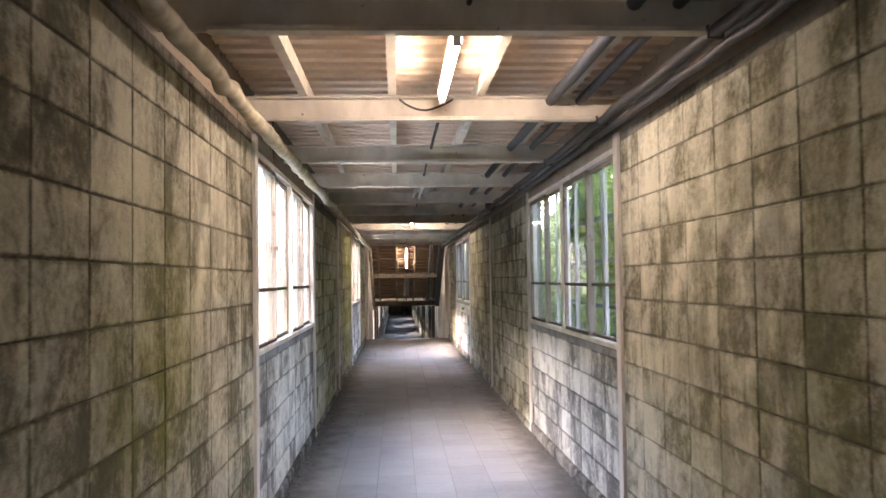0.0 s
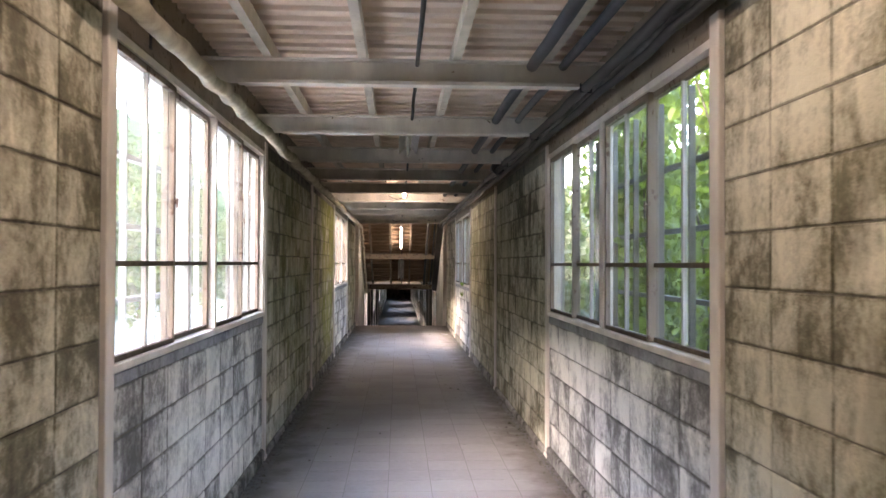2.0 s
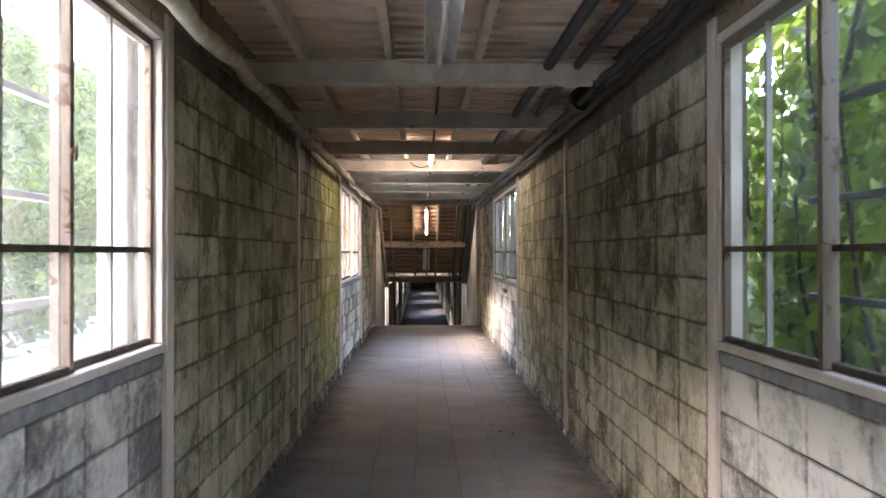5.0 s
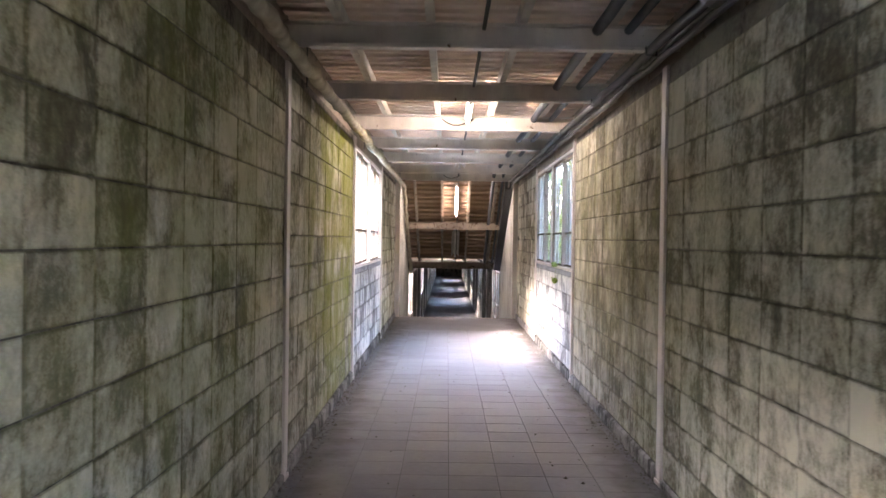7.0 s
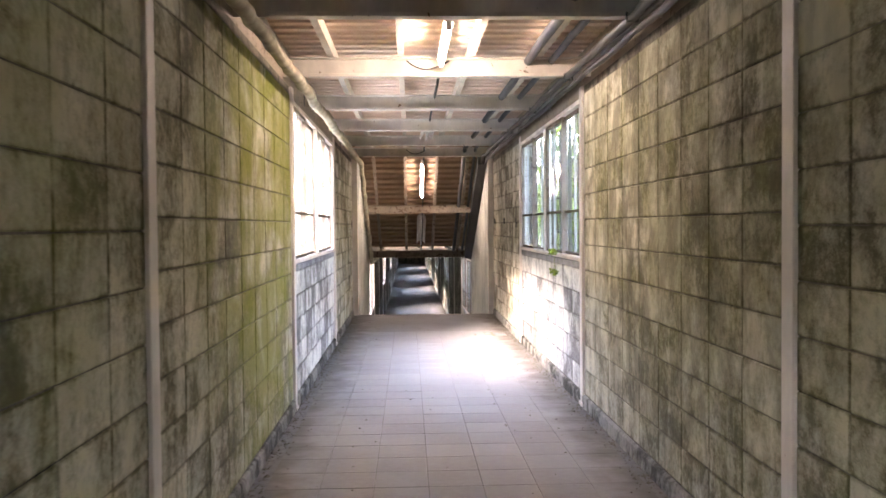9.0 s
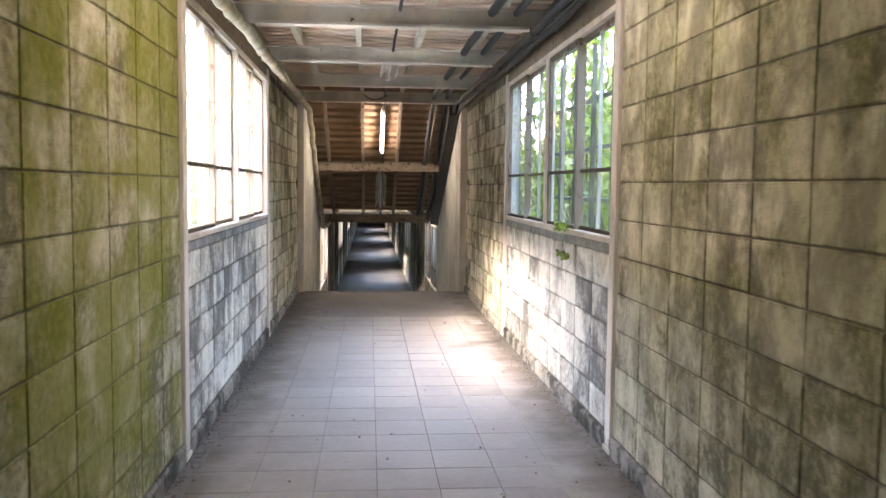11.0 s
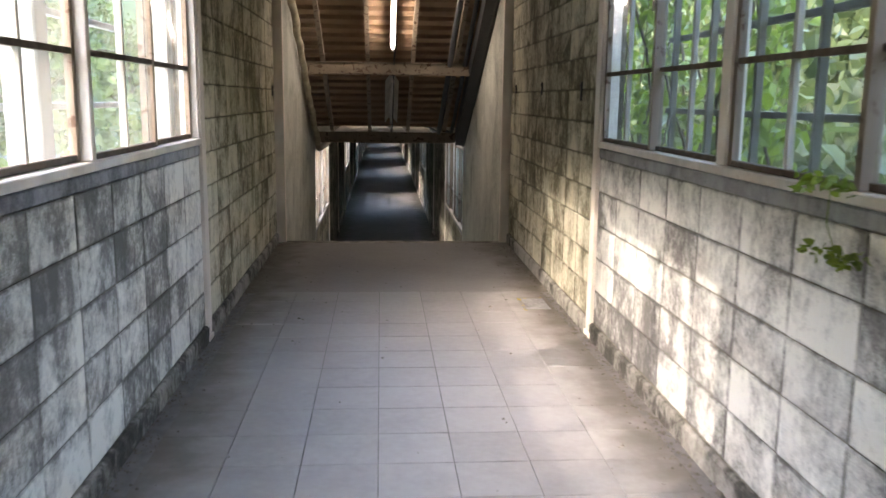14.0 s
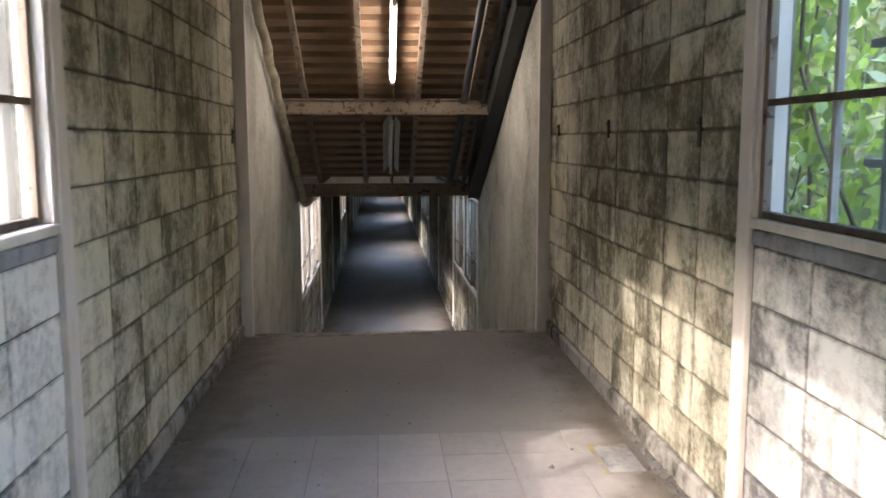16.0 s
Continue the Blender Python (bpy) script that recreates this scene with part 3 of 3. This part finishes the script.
# ---- ceiling beams ----
def build_beam(paint, label):
    """A steel channel across the passage, web towards the start, with lips below and above."""
    b = thing("ceiling_beam", (0, 0, 0), label, "beam", "ceiling beams")
    part("web", boxes(((-HALF - 0.05, -0.004, 0.010), (HALF + 0.05, 0.004, 0.140))), paint, b)
    part("lower_flange", boxes(((-HALF + 0.17, -0.068, 0.0), (HALF - 0.17, 0.010, 0.009)), ((-HALF + 0.17, -0.068, 0.009), (HALF - 0.17, -0.062, 0.024)), bevel=0.002), paint, b)
    part("upper_flange", boxes(((-HALF - 0.05, -0.060, 0.141), (HALF + 0.05, 0.010, 0.150))), paint, b)
    return b


BEAM = build_beam(M_BEAM, "cream-painted steel channel beam across the ceiling, slightly rusty")
BROWN_BEAM = build_beam(M_BEAM_BROWN, "brown steel channel beam with rust chips over the stair")
BEAM.matrix_basis = pose(0, 4.2, BEAM_Z)
for i in range(-6, 11):
    if i:
        copy_thing(BEAM, pose(0, 4.2 + i * BEAM_STEP, BEAM_Z))
BROWN_BEAM.matrix_basis = pose(0, 24.66, BEAM_Z + DROP / 2)
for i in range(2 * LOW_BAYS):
    copy_thing(BEAM if i else BROWN_BEAM, pose(0, 26.52 + i * BEAM_STEP, BEAM_Z + DROP))

# ---- purlins ----
PURLIN_X = (-0.82, -0.285, 0.257, 0.78)
for x in PURLIN_X:
    z = BEAM_Z + 0.151
    for a, b, za, zb in ((UP0, 22.74, z, z), (22.86, 26.46, z - 0.02, z - SLOPE * 3.66), (26.58, LOW_END + 0.6, z + DROP, z + DROP)):
        bm = bmesh.new()
        ring = [[bm.verts.new((x + dx, y, zz + dz)) for dx, dz in ((-0.024, 0), (0.024, 0), (0.024, 0.095), (-0.024, 0.095))] for y, zz in ((a, za), (b, zb))]
        bm.faces.new(ring[0])
        bm.faces.new(ring[1])
        for i in range(4):
            bm.faces.new((ring[0][i], ring[0][(i + 1) % 4], ring[1][(i + 1) % 4], ring[1][i]))
        bmesh.ops.recalc_face_normals(bm, faces=bm.faces)
        # Runs beyond the stair head take the brown beam paint.
        tagged(new("purlin", mesh_of("purlin", bm, M_PURLIN if a < 22 else M_BEAM_BROWN)), "cream-painted purlin under the roofing sheets", "purlin", "roof purlins")

# ---- pipes ----
def run(x, z, seed, bend=0.02, step=0.30, end=LOW_END):
    """Points of a line that follows the ceiling down the stair."""
    r = random.Random(seed)
    pts = []
    y = UP0 + 0.05
    while y < end:
        if y < 22.8:
            zz = z
        elif y < 26.52:
            zz = z - SLOPE * (y - 22.8)
        else:
            zz = z + DROP
        pts.append((x + r.uniform(-bend, bend), y, zz + r.uniform(-bend, bend)))
        y += step
    return pts


pipe = thing("lagged_pipe", (-1.0, UP0, 2.49), "cream lagged pipe sagging along the top of the wall", "pipe")
part("lagging", tube(run(-1.01, 2.50, 3, 0.012, 0.15), 0.040, 12, 0.06, 5), M_LAGGING, pipe)
for y in (1.0, 4.6, 8.3, 12.0, 15.7, 19.4):
    part("hanger", boxes(((-1.075, y, 2.44), (-1.069, y + 0.02, 2.70))), M_BLACK, pipe, "dark iron hanger")
for x, z, r, mat, lab, nm in ((0.70, 2.735, 0.034, M_DARKPIPE, "dark blue-grey pipe under the roof", "ceiling_pipe"),
                              (0.88, 2.735, 0.026, M_DARKPIPE, "dark conduit pipe under the roof", "ceiling_pipe"),
                              (1.00, 2.600, 0.028, M_CABLE, "thick black cable along the wall top", "wall_cable"),
                              (1.06, 2.560, 0.022, M_CABLE, "thin black cable along the wall top", "wall_cable"),
                              (1.075, 2.615, 0.018, M_GALV, "grey conduit along the wall top", "conduit"),
                              (0.03, 2.735, 0.012, M_CABLE, "black lamp cable along the ceiling", "cable")):
    tagged(new(nm, mesh_of(nm, tube(run(x, z, int(x * 100), 0.003 if z > 2.7 else 0.009, 0.3), r, 8, 0.03, 2), mat)), lab, "pipe" if "pipe" in nm else "cable", "ceiling lines")

# ---- lamps ----
def build_lamp(lit):
    """Tube lamp with a trough reflector, hung along y, centred at its tube."""
    t = thing("tube_lamp", (0, 0, 0), "lit fluorescent tube lamp under the ceiling" if lit else "unlit fluorescent lamp with white reflector", "lamp", "tube lamps")
    bm = bmesh.new()
    prof = [(-0.085, 0.0), (-0.035, 0.075), (0.035, 0.075), (0.085, 0.0), (0.081, 0.0), (0.032, 0.071), (-0.032, 0.071), (-0.081, 0.0)]
    if lit:
        prof = [(-0.03, 0.03), (-0.028, 0.075), (0.028, 0.075), (0.03, 0.03)]
    a = [bm.verts.new((x, -0.62, z)) for x, z in prof]
    b = [bm.verts.new((x, 0.62, z)) for x, z in prof]
    bm.faces.new(a)
    bm.faces.new(b)
    for i in range(len(prof)):
        j = (i + 1) % len(prof)
        bm.faces.new((a[i], a[j], b[j], b[i]))
    bmesh.ops.recalc_face_normals(bm, faces=bm.faces)
    part("reflector", bm, M_WHITE, t)
    glass = part("tube", rod(bmesh.new(), (0, -0.575, 0), (0, 0.575, 0), 0.016, 12), M_TUBE if lit else M_OFFTUBE, t)
    for y in (-0.5875, 0.5875):
        part("end_cap", rod(bmesh.new(), (0, y - 0.012, 0), (0, y + 0.012, 0), 0.0165, 12), M_GALV, glass)
    for y in (-0.612, 0.612):
        part("socket", boxes(((-0.018, y - 0.012, -0.022), (0.018, y + 0.012, 0.03)), bevel=0.004), M_WHITE, t)
    for y in (-0.5, 0.5):
        part("hanger", rod(bmesh.new(), (0, y, 0.076), (0, y, 0.14), 0.006, 6), M_BLACK, t)
    return t


LIT = build_lamp(True)
DEAD = build_lamp(False)
LIT.matrix_basis = pose(0.01, 3.34, 2.69)
copy_thing(LIT, pose(0.02, 14.62, 2.68))
DEAD.matrix_basis = pose(0.01, 8.62, 2.62)
copy_thing(DEAD, pose(0.01, 19.75, 2.64))
tilt = -math.degrees(math.atan(SLOPE))
copy_thing(LIT, pose(0.01, 23.72, 2.25, tilt, 0, 0))
copy_thing(DEAD, pose(0.01, 25.55, 1.37, tilt, 0, 0))
copy_thing(LIT, pose(0.0, 29.5, 2.62 + DROP))
copy_thing(DEAD, pose(0.0, 36.5, 2.62 + DROP))
copy_thing(DEAD, pose(0.0, 43.5, 2.62 + DROP))

# ---- plants ----
def leaf(bm, at, size, way, r):
    """One broad leaf of six faces, folded along its rib."""
    up = Vector((r.uniform(-1, 1), r.uniform(-1, 1), r.uniform(-0.3, 1))).normalized()
    d = way.normalized()
    side = d.cross(up)
    side = side.normalized() if side.length > 0.05 else Vector((0, 1, 0))
    n = side.cross(d)
    rib = [at, at + d * size * 0.45 - n * size * 0.04, at + d * size - n * size * 0.16]
    l = [at + d * size * 0.12 + side * size * 0.34 + n * size * 0.10, at + d * size * 0.55 + side * size * 0.32 + n * size * 0.05]
    q = [at + d * size * 0.12 - side * size * 0.34 + n * size * 0.10, at + d * size * 0.55 - side * size * 0.32 + n * size * 0.05]
    v = [bm.verts.new(p) for p in rib]
    a = [bm.verts.new(p) for p in l]
    b = [bm.verts.new(p) for p in q]
    bm.faces.new((v[0], a[0], a[1], v[1]))
    bm.faces.new((v[1], a[1], v[2]))
    bm.faces.new((v[0], v[1], b[1], b[0]))
    bm.faces.new((v[1], v[2], b[1]))


def vine(y0, y1, seed, count, thin=1.0):
    r = random.Random(seed)
    t = thing("climbing_vine", (HALF + 0.55, (y0 + y1) / 2, 0.0), "dense bright green climbing vine outside the window", "vine", "vines")
    bm = bmesh.new()
    stems = []
    for i in range(int((y1 - y0) * 3)):
        y = r.uniform(y0, y1)
        x = HALF + r.uniform(0.42, 1.2)
        pts = [(x, y, 0.0)]
        for k in range(9):
            px, py, pz = pts[-1]
            pts.append((min(max(px + r.uniform(-0.10, 0.10), HALF + 0.42), HALF + 1.4), py + r.uniform(-0.18, 0.18), pz + 0.36))
        stems.append(pts)
    for i, pts in enumerate(stems):
        sm = tube(pts, r.uniform(0.006, 0.014), 5)
        part("stem", sm, M_BARK, t)
    bm = bmesh.new()
    for i in range(count):
        pts = r.choice(stems)
        k = r.randrange(len(pts) - 1)
        f = r.random()
        p = Vector(pts[k]).lerp(Vector(pts[k + 1]), f) + Vector((r.uniform(-0.03, 0.25), r.gauss(0, 0.16), r.gauss(0, 0.1)))
        p.x = max(p.x, HALF + 0.42)
        leaf(bm, p, r.uniform(0.05, 0.13), Vector((r.uniform(-0.7, 0.4), r.uniform(-1, 1), r.uniform(-1.1, 0.2))), r)
    lv = part("leaves", bm, M_VINE, t)
    lv["kind"] = "stuff"


vine(3.6, 10.5, 21, 14000)
vine(14.9, 16.9, 22, 2800)
vine(17.6, 18.9, 24, 900)
vine(19.2, 24.0, 25, 2000)
vine(28.0, 32.0, 23, 700)


def tree(x, y, h, spread, seed, count, size):
    r = random.Random(seed)
    z0 = -0.36 if x < 0 else 0.0
    t = thing("tree", (x, y, z0), "leafy tree outside the passage", "tree", "trees outside")
    pts = [(x, y, z0)]
    for k in range(6):
        px, py, pz = pts[-1]
        pts.append((px + r.uniform(-0.12, 0.12), py + r.uniform(-0.12, 0.12), pz + h / 7))
    bm = bmesh.new()
    for k in range(6):
        a, b = Vector(pts[k]), Vector(pts[k + 1])
        d = b - a
        m = Matrix.Translation((a + b) / 2) @ d.to_track_quat("Z", "Y").to_matrix().to_4x4()
        bmesh.ops.create_cone(bm, cap_ends=True, segments=8, radius1=0.022 * h * (1 - k / 8), radius2=0.022 * h * (1 - (k + 1) / 8), depth=d.length * 1.02, matrix=m)
    part("trunk", bm, M_BARK, t)
    tips = []
    for k in range(16):
        base = Vector(pts[r.randrange(1, 7)])
        tip = base + Vector((r.gauss(0, spread * 0.5), r.gauss(0, spread * 0.5), r.uniform(-0.1, 0.35) * h * 0.6))
        part("limb", tube([base, base.lerp(tip, 0.5) + Vector((0, 0, 0.1)), tip], 0.006 * h, 5), M_BARK, t)
        tips.append((base, tip))
    bm = bmesh.new()
    clumps = []
    for base, tip in tips:
        for k in range(6):
            clumps.append(base.lerp(tip, r.uniform(0.35, 1.1)) + Vector((r.gauss(0, 0.3), r.gauss(0, 0.3), r.gauss(0, 0.25))))
    for i in range(count):
        p = r.choice(clumps) + Vector((r.gauss(0, 0.28), r.gauss(0, 0.28), r.gauss(0, 0.2)))
        leaf(bm, p, size * r.uniform(0.7, 1.4), Vector((r.uniform(-1, 1), r.uniform(-1, 1), r.uniform(-1, 0.3))), r)
    cr = part("crown", bm, M_TREE, t)
    cr["kind"] = "stuff"


# First two are tall, unseen, and placed to keep sun off the first window.
for i, (x, y, h, sp, n, sz) in enumerate((
        (-10.0, -0.6, 11.0, 2.2, 6500, 0.22), (-10.2, 2.6, 10.5, 2.0, 5500, 0.22), (-9.0, 7.0, 5.0, 2.2, 4200, 0.17), (-10.0, 10.5, 3.8, 2.0, 4500, 0.17), (-12.5, 13.5, 4.8, 2.4, 4500, 0.2), (-12.5, 18.5, 6.5, 2.6, 4500, 0.2), (-12.0, 24.0, 6.0, 2.6, 4000, 0.2),
        (-9.5, 15.5, 4.0, 2.2, 2600, 0.17), (-8.5, 20.0, 3.8, 2.2, 2600, 0.17), (-8.8, 25.0, 4.0, 2.2, 2400, 0.17), (-9.0, 31.0, 4.4, 2.4, 1800, 0.2),
        (-9.5, 39.0, 4.6, 2.4, 1600, 0.2), (-9.5, 47.0, 4.6, 2.4, 1400, 0.22),
        (7.5, 8.0, 3.6, 2.0, 2000, 0.17), (8.0, 13.0, 3.8, 2.0, 2000, 0.17), (7.8, 21.0, 3.6, 2.0, 2200, 0.17), (8.0, 26.5, 3.8, 2.0, 2000, 0.17),
        (8.5, 34.0, 4.0, 2.0, 1600, 0.18))):
    tree(x, y, h, sp, 100 + i, n, sz)

def thicket(name, label, x0, x1, y0, y1, z0, z1, count, size, seed):
    """A far wooded bank: uneven clumps of leaves over a slope."""
    r = random.Random(seed)
    bm = bmesh.new()
    clumps = []
    for i in range(count // 34):
        f = r.random()
        x = x0 + (x1 - x0) * f
        y = r.uniform(y0, y1)
        clumps.append((Vector((x, y, z0 + (z1 - z0) * f * r.uniform(0.75, 1.1) + r.uniform(-0.4, 0.6))), r.uniform(0.35, 0.9)))
    for i in range(count):
        c, w = r.choice(clumps)
        p = c + Vector((r.gauss(0, w), r.gauss(0, w), r.gauss(0, w * 0.7)))
        p.z = max(p.z, z0 - 0.3)
        p.x = min(p.x, -2.0) if x0 < 0 else max(p.x, 2.0)
        leaf(bm, p, size * r.uniform(0.6, 1.4), Vector((r.uniform(-1, 1), r.uniform(-1, 1), r.uniform(-1, 0.4))), r)
    tagged(new(name, mesh_of(name, bm, M_TREE)), label, "woods", kind="stuff")


thicket("wooded_bank", "pale green wooded hillside beyond the yard", -10.5, -26.0, -4.0, 70.0, 0.2, 14.5, 62000, 0.36, 61)
thicket("wooded_bank", "bright green undergrowth on the bank beside the passage", 3.2, 9.5, 0.0, 45.0, 0.4, 4.8, 34000, 0.24, 62)
thicket("hedge", "loose shrubs along the lower passage", -3.4, -5.5, 27.0, 84.0, -0.3, 1.2, 5000, 0.2, 63)
thicket("hedge", "loose shrubs along the lower passage", 2.6, 4.2, 27.0, 84.0, -0.2, 1.8, 7000, 0.2, 64)

# ---- fixtures ----
horn = thing("junction_box", (1.02, 10.4, 2.62), "black round junction box on the wall top", "junction box")
part("body", rod(bmesh.new(), (1.02, 10.32, 2.63), (1.02, 10.46, 2.63), 0.085, 20), M_BLACK, horn)
part("cover", rod(bmesh.new(), (1.02, 10.305, 2.63), (1.02, 10.319, 2.63), 0.07, 20), M_BLACK, horn)

# iron clips let into the wall joints
def wall_clip(s, y, z, h):
    t = thing("wall_clip", (s * HALF, y, z), "rusty dark iron clip in a wall joint", "wall clip", "wall clips")
    part("strap", boxes(((s * (HALF + 0.01), y - 0.011, z - h / 2), (s * (HALF - 0.012), y + 0.011, z + h / 2)), bevel=0.003), M_BLACK, t)
    part("nail", rod(bmesh.new(), (s * (HALF - 0.011), y, z + h * 0.3), (s * (HALF - 0.018), y, z + h * 0.3), 0.006, 8), M_BLACK, t)


for s, y, z, h in ((1, 19.72, 1.49, 0.12), (1, 21.08, 1.52, 0.10), (1, 22.40, 1.53, 0.08), (-1, 22.55, 1.49, 0.10)):
    wall_clip(s, y, z, h)

# yellow paint mark on the floor
mark = thing("floor_mark", (0.94, 20.08, 0.0), "worn yellow paint outline on the floor", "floor mark")
for a, b in (((0.86, 19.90), (0.885, 20.27)), ((0.886, 20.245), (1.05, 20.27)), ((0.886, 19.90), (1.02, 19.925))):
    part("stripe", boxes(((a[0], a[1], 0.0015), (b[0], b[1], 0.0035))), M_YELLOW, mark)
part("pale_patch", boxes(((0.887, 19.927, 0.0015), (1.05, 20.243, 0.003))), M_CAP, mark, "pale worn patch")

# looped lamp leads under the beams
for y, x in ((4.05, 0.0), (15.25, 0.0), (22.78, -0.02)):
    pts = [(x - 0.24 + 0.032 * k, y - 0.01 * math.sin(k), 2.715 - 0.075 * math.sin(math.pi * k / 10) ** 0.8 * (1 - 0.03 * k)) for k in range(11)]
    tagged(new("lamp_lead", mesh_of("lamp_lead", tube(pts, 0.007, 6), M_CABLE)), "slack black lamp lead looped below the beam", "cable", "lamp leads")

# pipe clips on the beams
for i in range(-2, 11):
    y = 4.2 + i * BEAM_STEP
    t = thing("pipe_clip", (0.985, y - 0.075, BEAM_Z), "small dark clamp holding a cable to the beam", "clamp", "pipe clamps")
    part("band", boxes(((0.965, y - 0.09, BEAM_Z - 0.035), (0.972, y - 0.07, BEAM_Z + 0.02)), ((1.026, y - 0.09, BEAM_Z - 0.035), (1.033, y - 0.07, BEAM_Z + 0.02)), ((0.9725, y - 0.09, BEAM_Z - 0.035), (1.0255, y - 0.07, BEAM_Z - 0.029))), M_BLACK, t)

# duct beside the stair roof
bm = bmesh.new()
ring = [[bm.verts.new((x, y, z + dz)) for x, dz in ((0.93, 0.0), (1.07, 0.0), (1.07, 0.22), (0.93, 0.22))] for y, z in ((22.95, 2.47), (26.45, 2.47 - SLOPE * 3.5))]
bm.faces.new(ring[0])
bm.faces.new(ring[1])
for i in range(4):
    bm.faces.new((ring[0][i], ring[0][(i + 1) % 4], ring[1][(i + 1) % 4], ring[1][i]))
bmesh.ops.recalc_face_normals(bm, faces=bm.faces)
tagged(new("cable_duct", mesh_of("cable_duct", bm, M_BLACK)), "black cable duct sloping down beside the stair", "duct")

# grit along the foot of the walls
def pebbles(bm, count, seed, ys, band):
    r = random.Random(seed)
    for i in range(count):
        s = r.choice((-1, 1))
        x = s * (HALF - 0.02 - abs(r.gauss(0, band)))
        y = r.uniform(*ys)
        q = r.uniform(0.003, 0.011) * (2.0 if r.random() < 0.04 else 1)
        v = [bm.verts.new((x + q * math.cos(a) * r.uniform(0.7, 1.2), y + q * math.sin(a) * r.uniform(0.7, 1.2), 0.0)) for a in (0, 1.57, 3.14, 4.71)]
        w = bm.verts.new((x + r.uniform(-q, q) * 0.3, y + r.uniform(-q, q) * 0.3, q * r.uniform(0.5, 1.0)))
        for k in range(4):
            bm.faces.new((v[k], v[(k + 1) % 4], w))
    return bm


grit = pebbles(bmesh.new(), 3600, 9, (3.0, 22.6), 0.05)
pebbles(grit, 300, 11, (8.0, 22.6), 0.5)
tagged(new("grit", mesh_of("grit", grit, M_STONE)), "grit and crumbs of mortar along the foot of the walls", "debris", kind="stuff")

# weed growing in under the sash
weed = thing("weed", (1.13, 16.52, SILL), "small green weed growing in over the window sill", "weed")
r = random.Random(31)
part("stem", tube([(1.16, 16.54, SILL + 0.05), (1.11, 16.52, SILL + 0.04), (1.09, 16.49, SILL - 0.05), (1.10, 16.46, SILL - 0.12)], 0.0018, 5), M_VINE, weed)
bm = bmesh.new()
for k in range(90):
    f = r.random()
    p = Vector((1.11, 16.54, SILL + 0.05)).lerp(Vector((1.10, 16.45, SILL - 0.13)), 0.0 if f < 0.4 else 1.0) + Vector((r.uniform(-0.03, 0.0), r.uniform(-0.16, 0.14), r.uniform(-0.02, 0.03)))
    leaf(bm, p, r.uniform(0.02, 0.04), Vector((r.uniform(-1, 0), r.uniform(-1, 1), r.uniform(-0.6, 0.3))), r)
part("leaves", bm, M_VINE, weed)

# ---- blocks and tiles ----
roll = random.Random(4)
for ob, s, y, z, courses, window, index, base in later_blocks:
    near = index < 20
    n = 9
    start = y + PITCH / 2 - n * BLOCK / 2 + (0.05 if index == 4 else 0.0)
    if near:
        meshes = SPANDREL_BLOCKS if window else BLOCKS
        for c in range(courses):
            for i in range(n):
                b = new("block", roll.choice(meshes))
                b.parent = ob
                b.location = (s * (HALF + roll.uniform(-0.001, 0.001)), start + (i + 0.5) * BLOCK, z + base + (c + 0.5) * COURSE)
                b.rotation_euler = (0, 0, 0) if s < 0 else (0, 0, math.pi)
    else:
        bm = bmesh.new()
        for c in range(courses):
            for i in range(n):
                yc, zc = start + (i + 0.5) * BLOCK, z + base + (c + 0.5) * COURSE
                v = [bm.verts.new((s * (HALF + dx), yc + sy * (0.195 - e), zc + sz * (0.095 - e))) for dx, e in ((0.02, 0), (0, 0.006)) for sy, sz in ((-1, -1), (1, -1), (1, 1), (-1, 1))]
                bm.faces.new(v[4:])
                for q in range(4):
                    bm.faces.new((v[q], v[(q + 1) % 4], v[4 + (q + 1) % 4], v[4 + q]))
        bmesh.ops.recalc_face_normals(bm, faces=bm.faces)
        p = part("blocks", bm, M_BLOCK_FAR_DIM, ob)
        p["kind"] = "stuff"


def tile_mesh(seed, w=0.3045, d=0.3045):
    r = random.Random(seed)
    bm = bmesh.new()
    g = 0.001
    lo = [bm.verts.new((sx * (w / 2 - g), sy * (d / 2 - g), -0.008)) for sx, sy in ((-1, -1), (1, -1), (1, 1), (-1, 1))]
    hi = [bm.verts.new((sx * (w / 2 - g - 0.001), sy * (d / 2 - g - 0.001), r.uniform(-0.0008, 0.0008))) for sx, sy in ((-1, -1), (1, -1), (1, 1), (-1, 1))]
    bm.faces.new(hi)
    for q in range(4):
        bm.faces.new((lo[q], lo[(q + 1) % 4], hi[(q + 1) % 4], hi[q]))
    bmesh.ops.recalc_face_normals(bm, faces=bm.faces)
    return bm


TILE_END = 20.5
part("screed", boxes(((-HALF + 0.012, TILE_END, -0.05), (HALF - 0.012, NOSE - 0.119, 0.0)), bevel=0.002), M_SCREED, floor_up, "smooth worn cement screed")
TILES = [mesh_of("tile", tile_mesh(s), M_TILE) for s in range(5)]
rest = bmesh.new()
row = 0
while True:
    y = TILE_END - 0.1525 - row * 0.305
    if y < -3:
        break
    for i in range(-4, 4):
        x = -0.14 + 0.1525 + i * 0.305
        if abs(x) > HALF:
            continue
        if row < 36:
            tl = new("tile", roll.choice(TILES))
            tl.parent = floor_up
            tl.location = (x, y, 0)
        else:
            v = [rest.verts.new((x + sx * 0.151, y + sy * 0.151, 0.0)) for sx, sy in ((-1, -1), (1, -1), (1, 1), (-1, 1))]
            rest.faces.new(v)
    row += 1
pr = part("tiles", rest, M_TILE_FAR, floor_up)
pr["kind"] = "stuff"
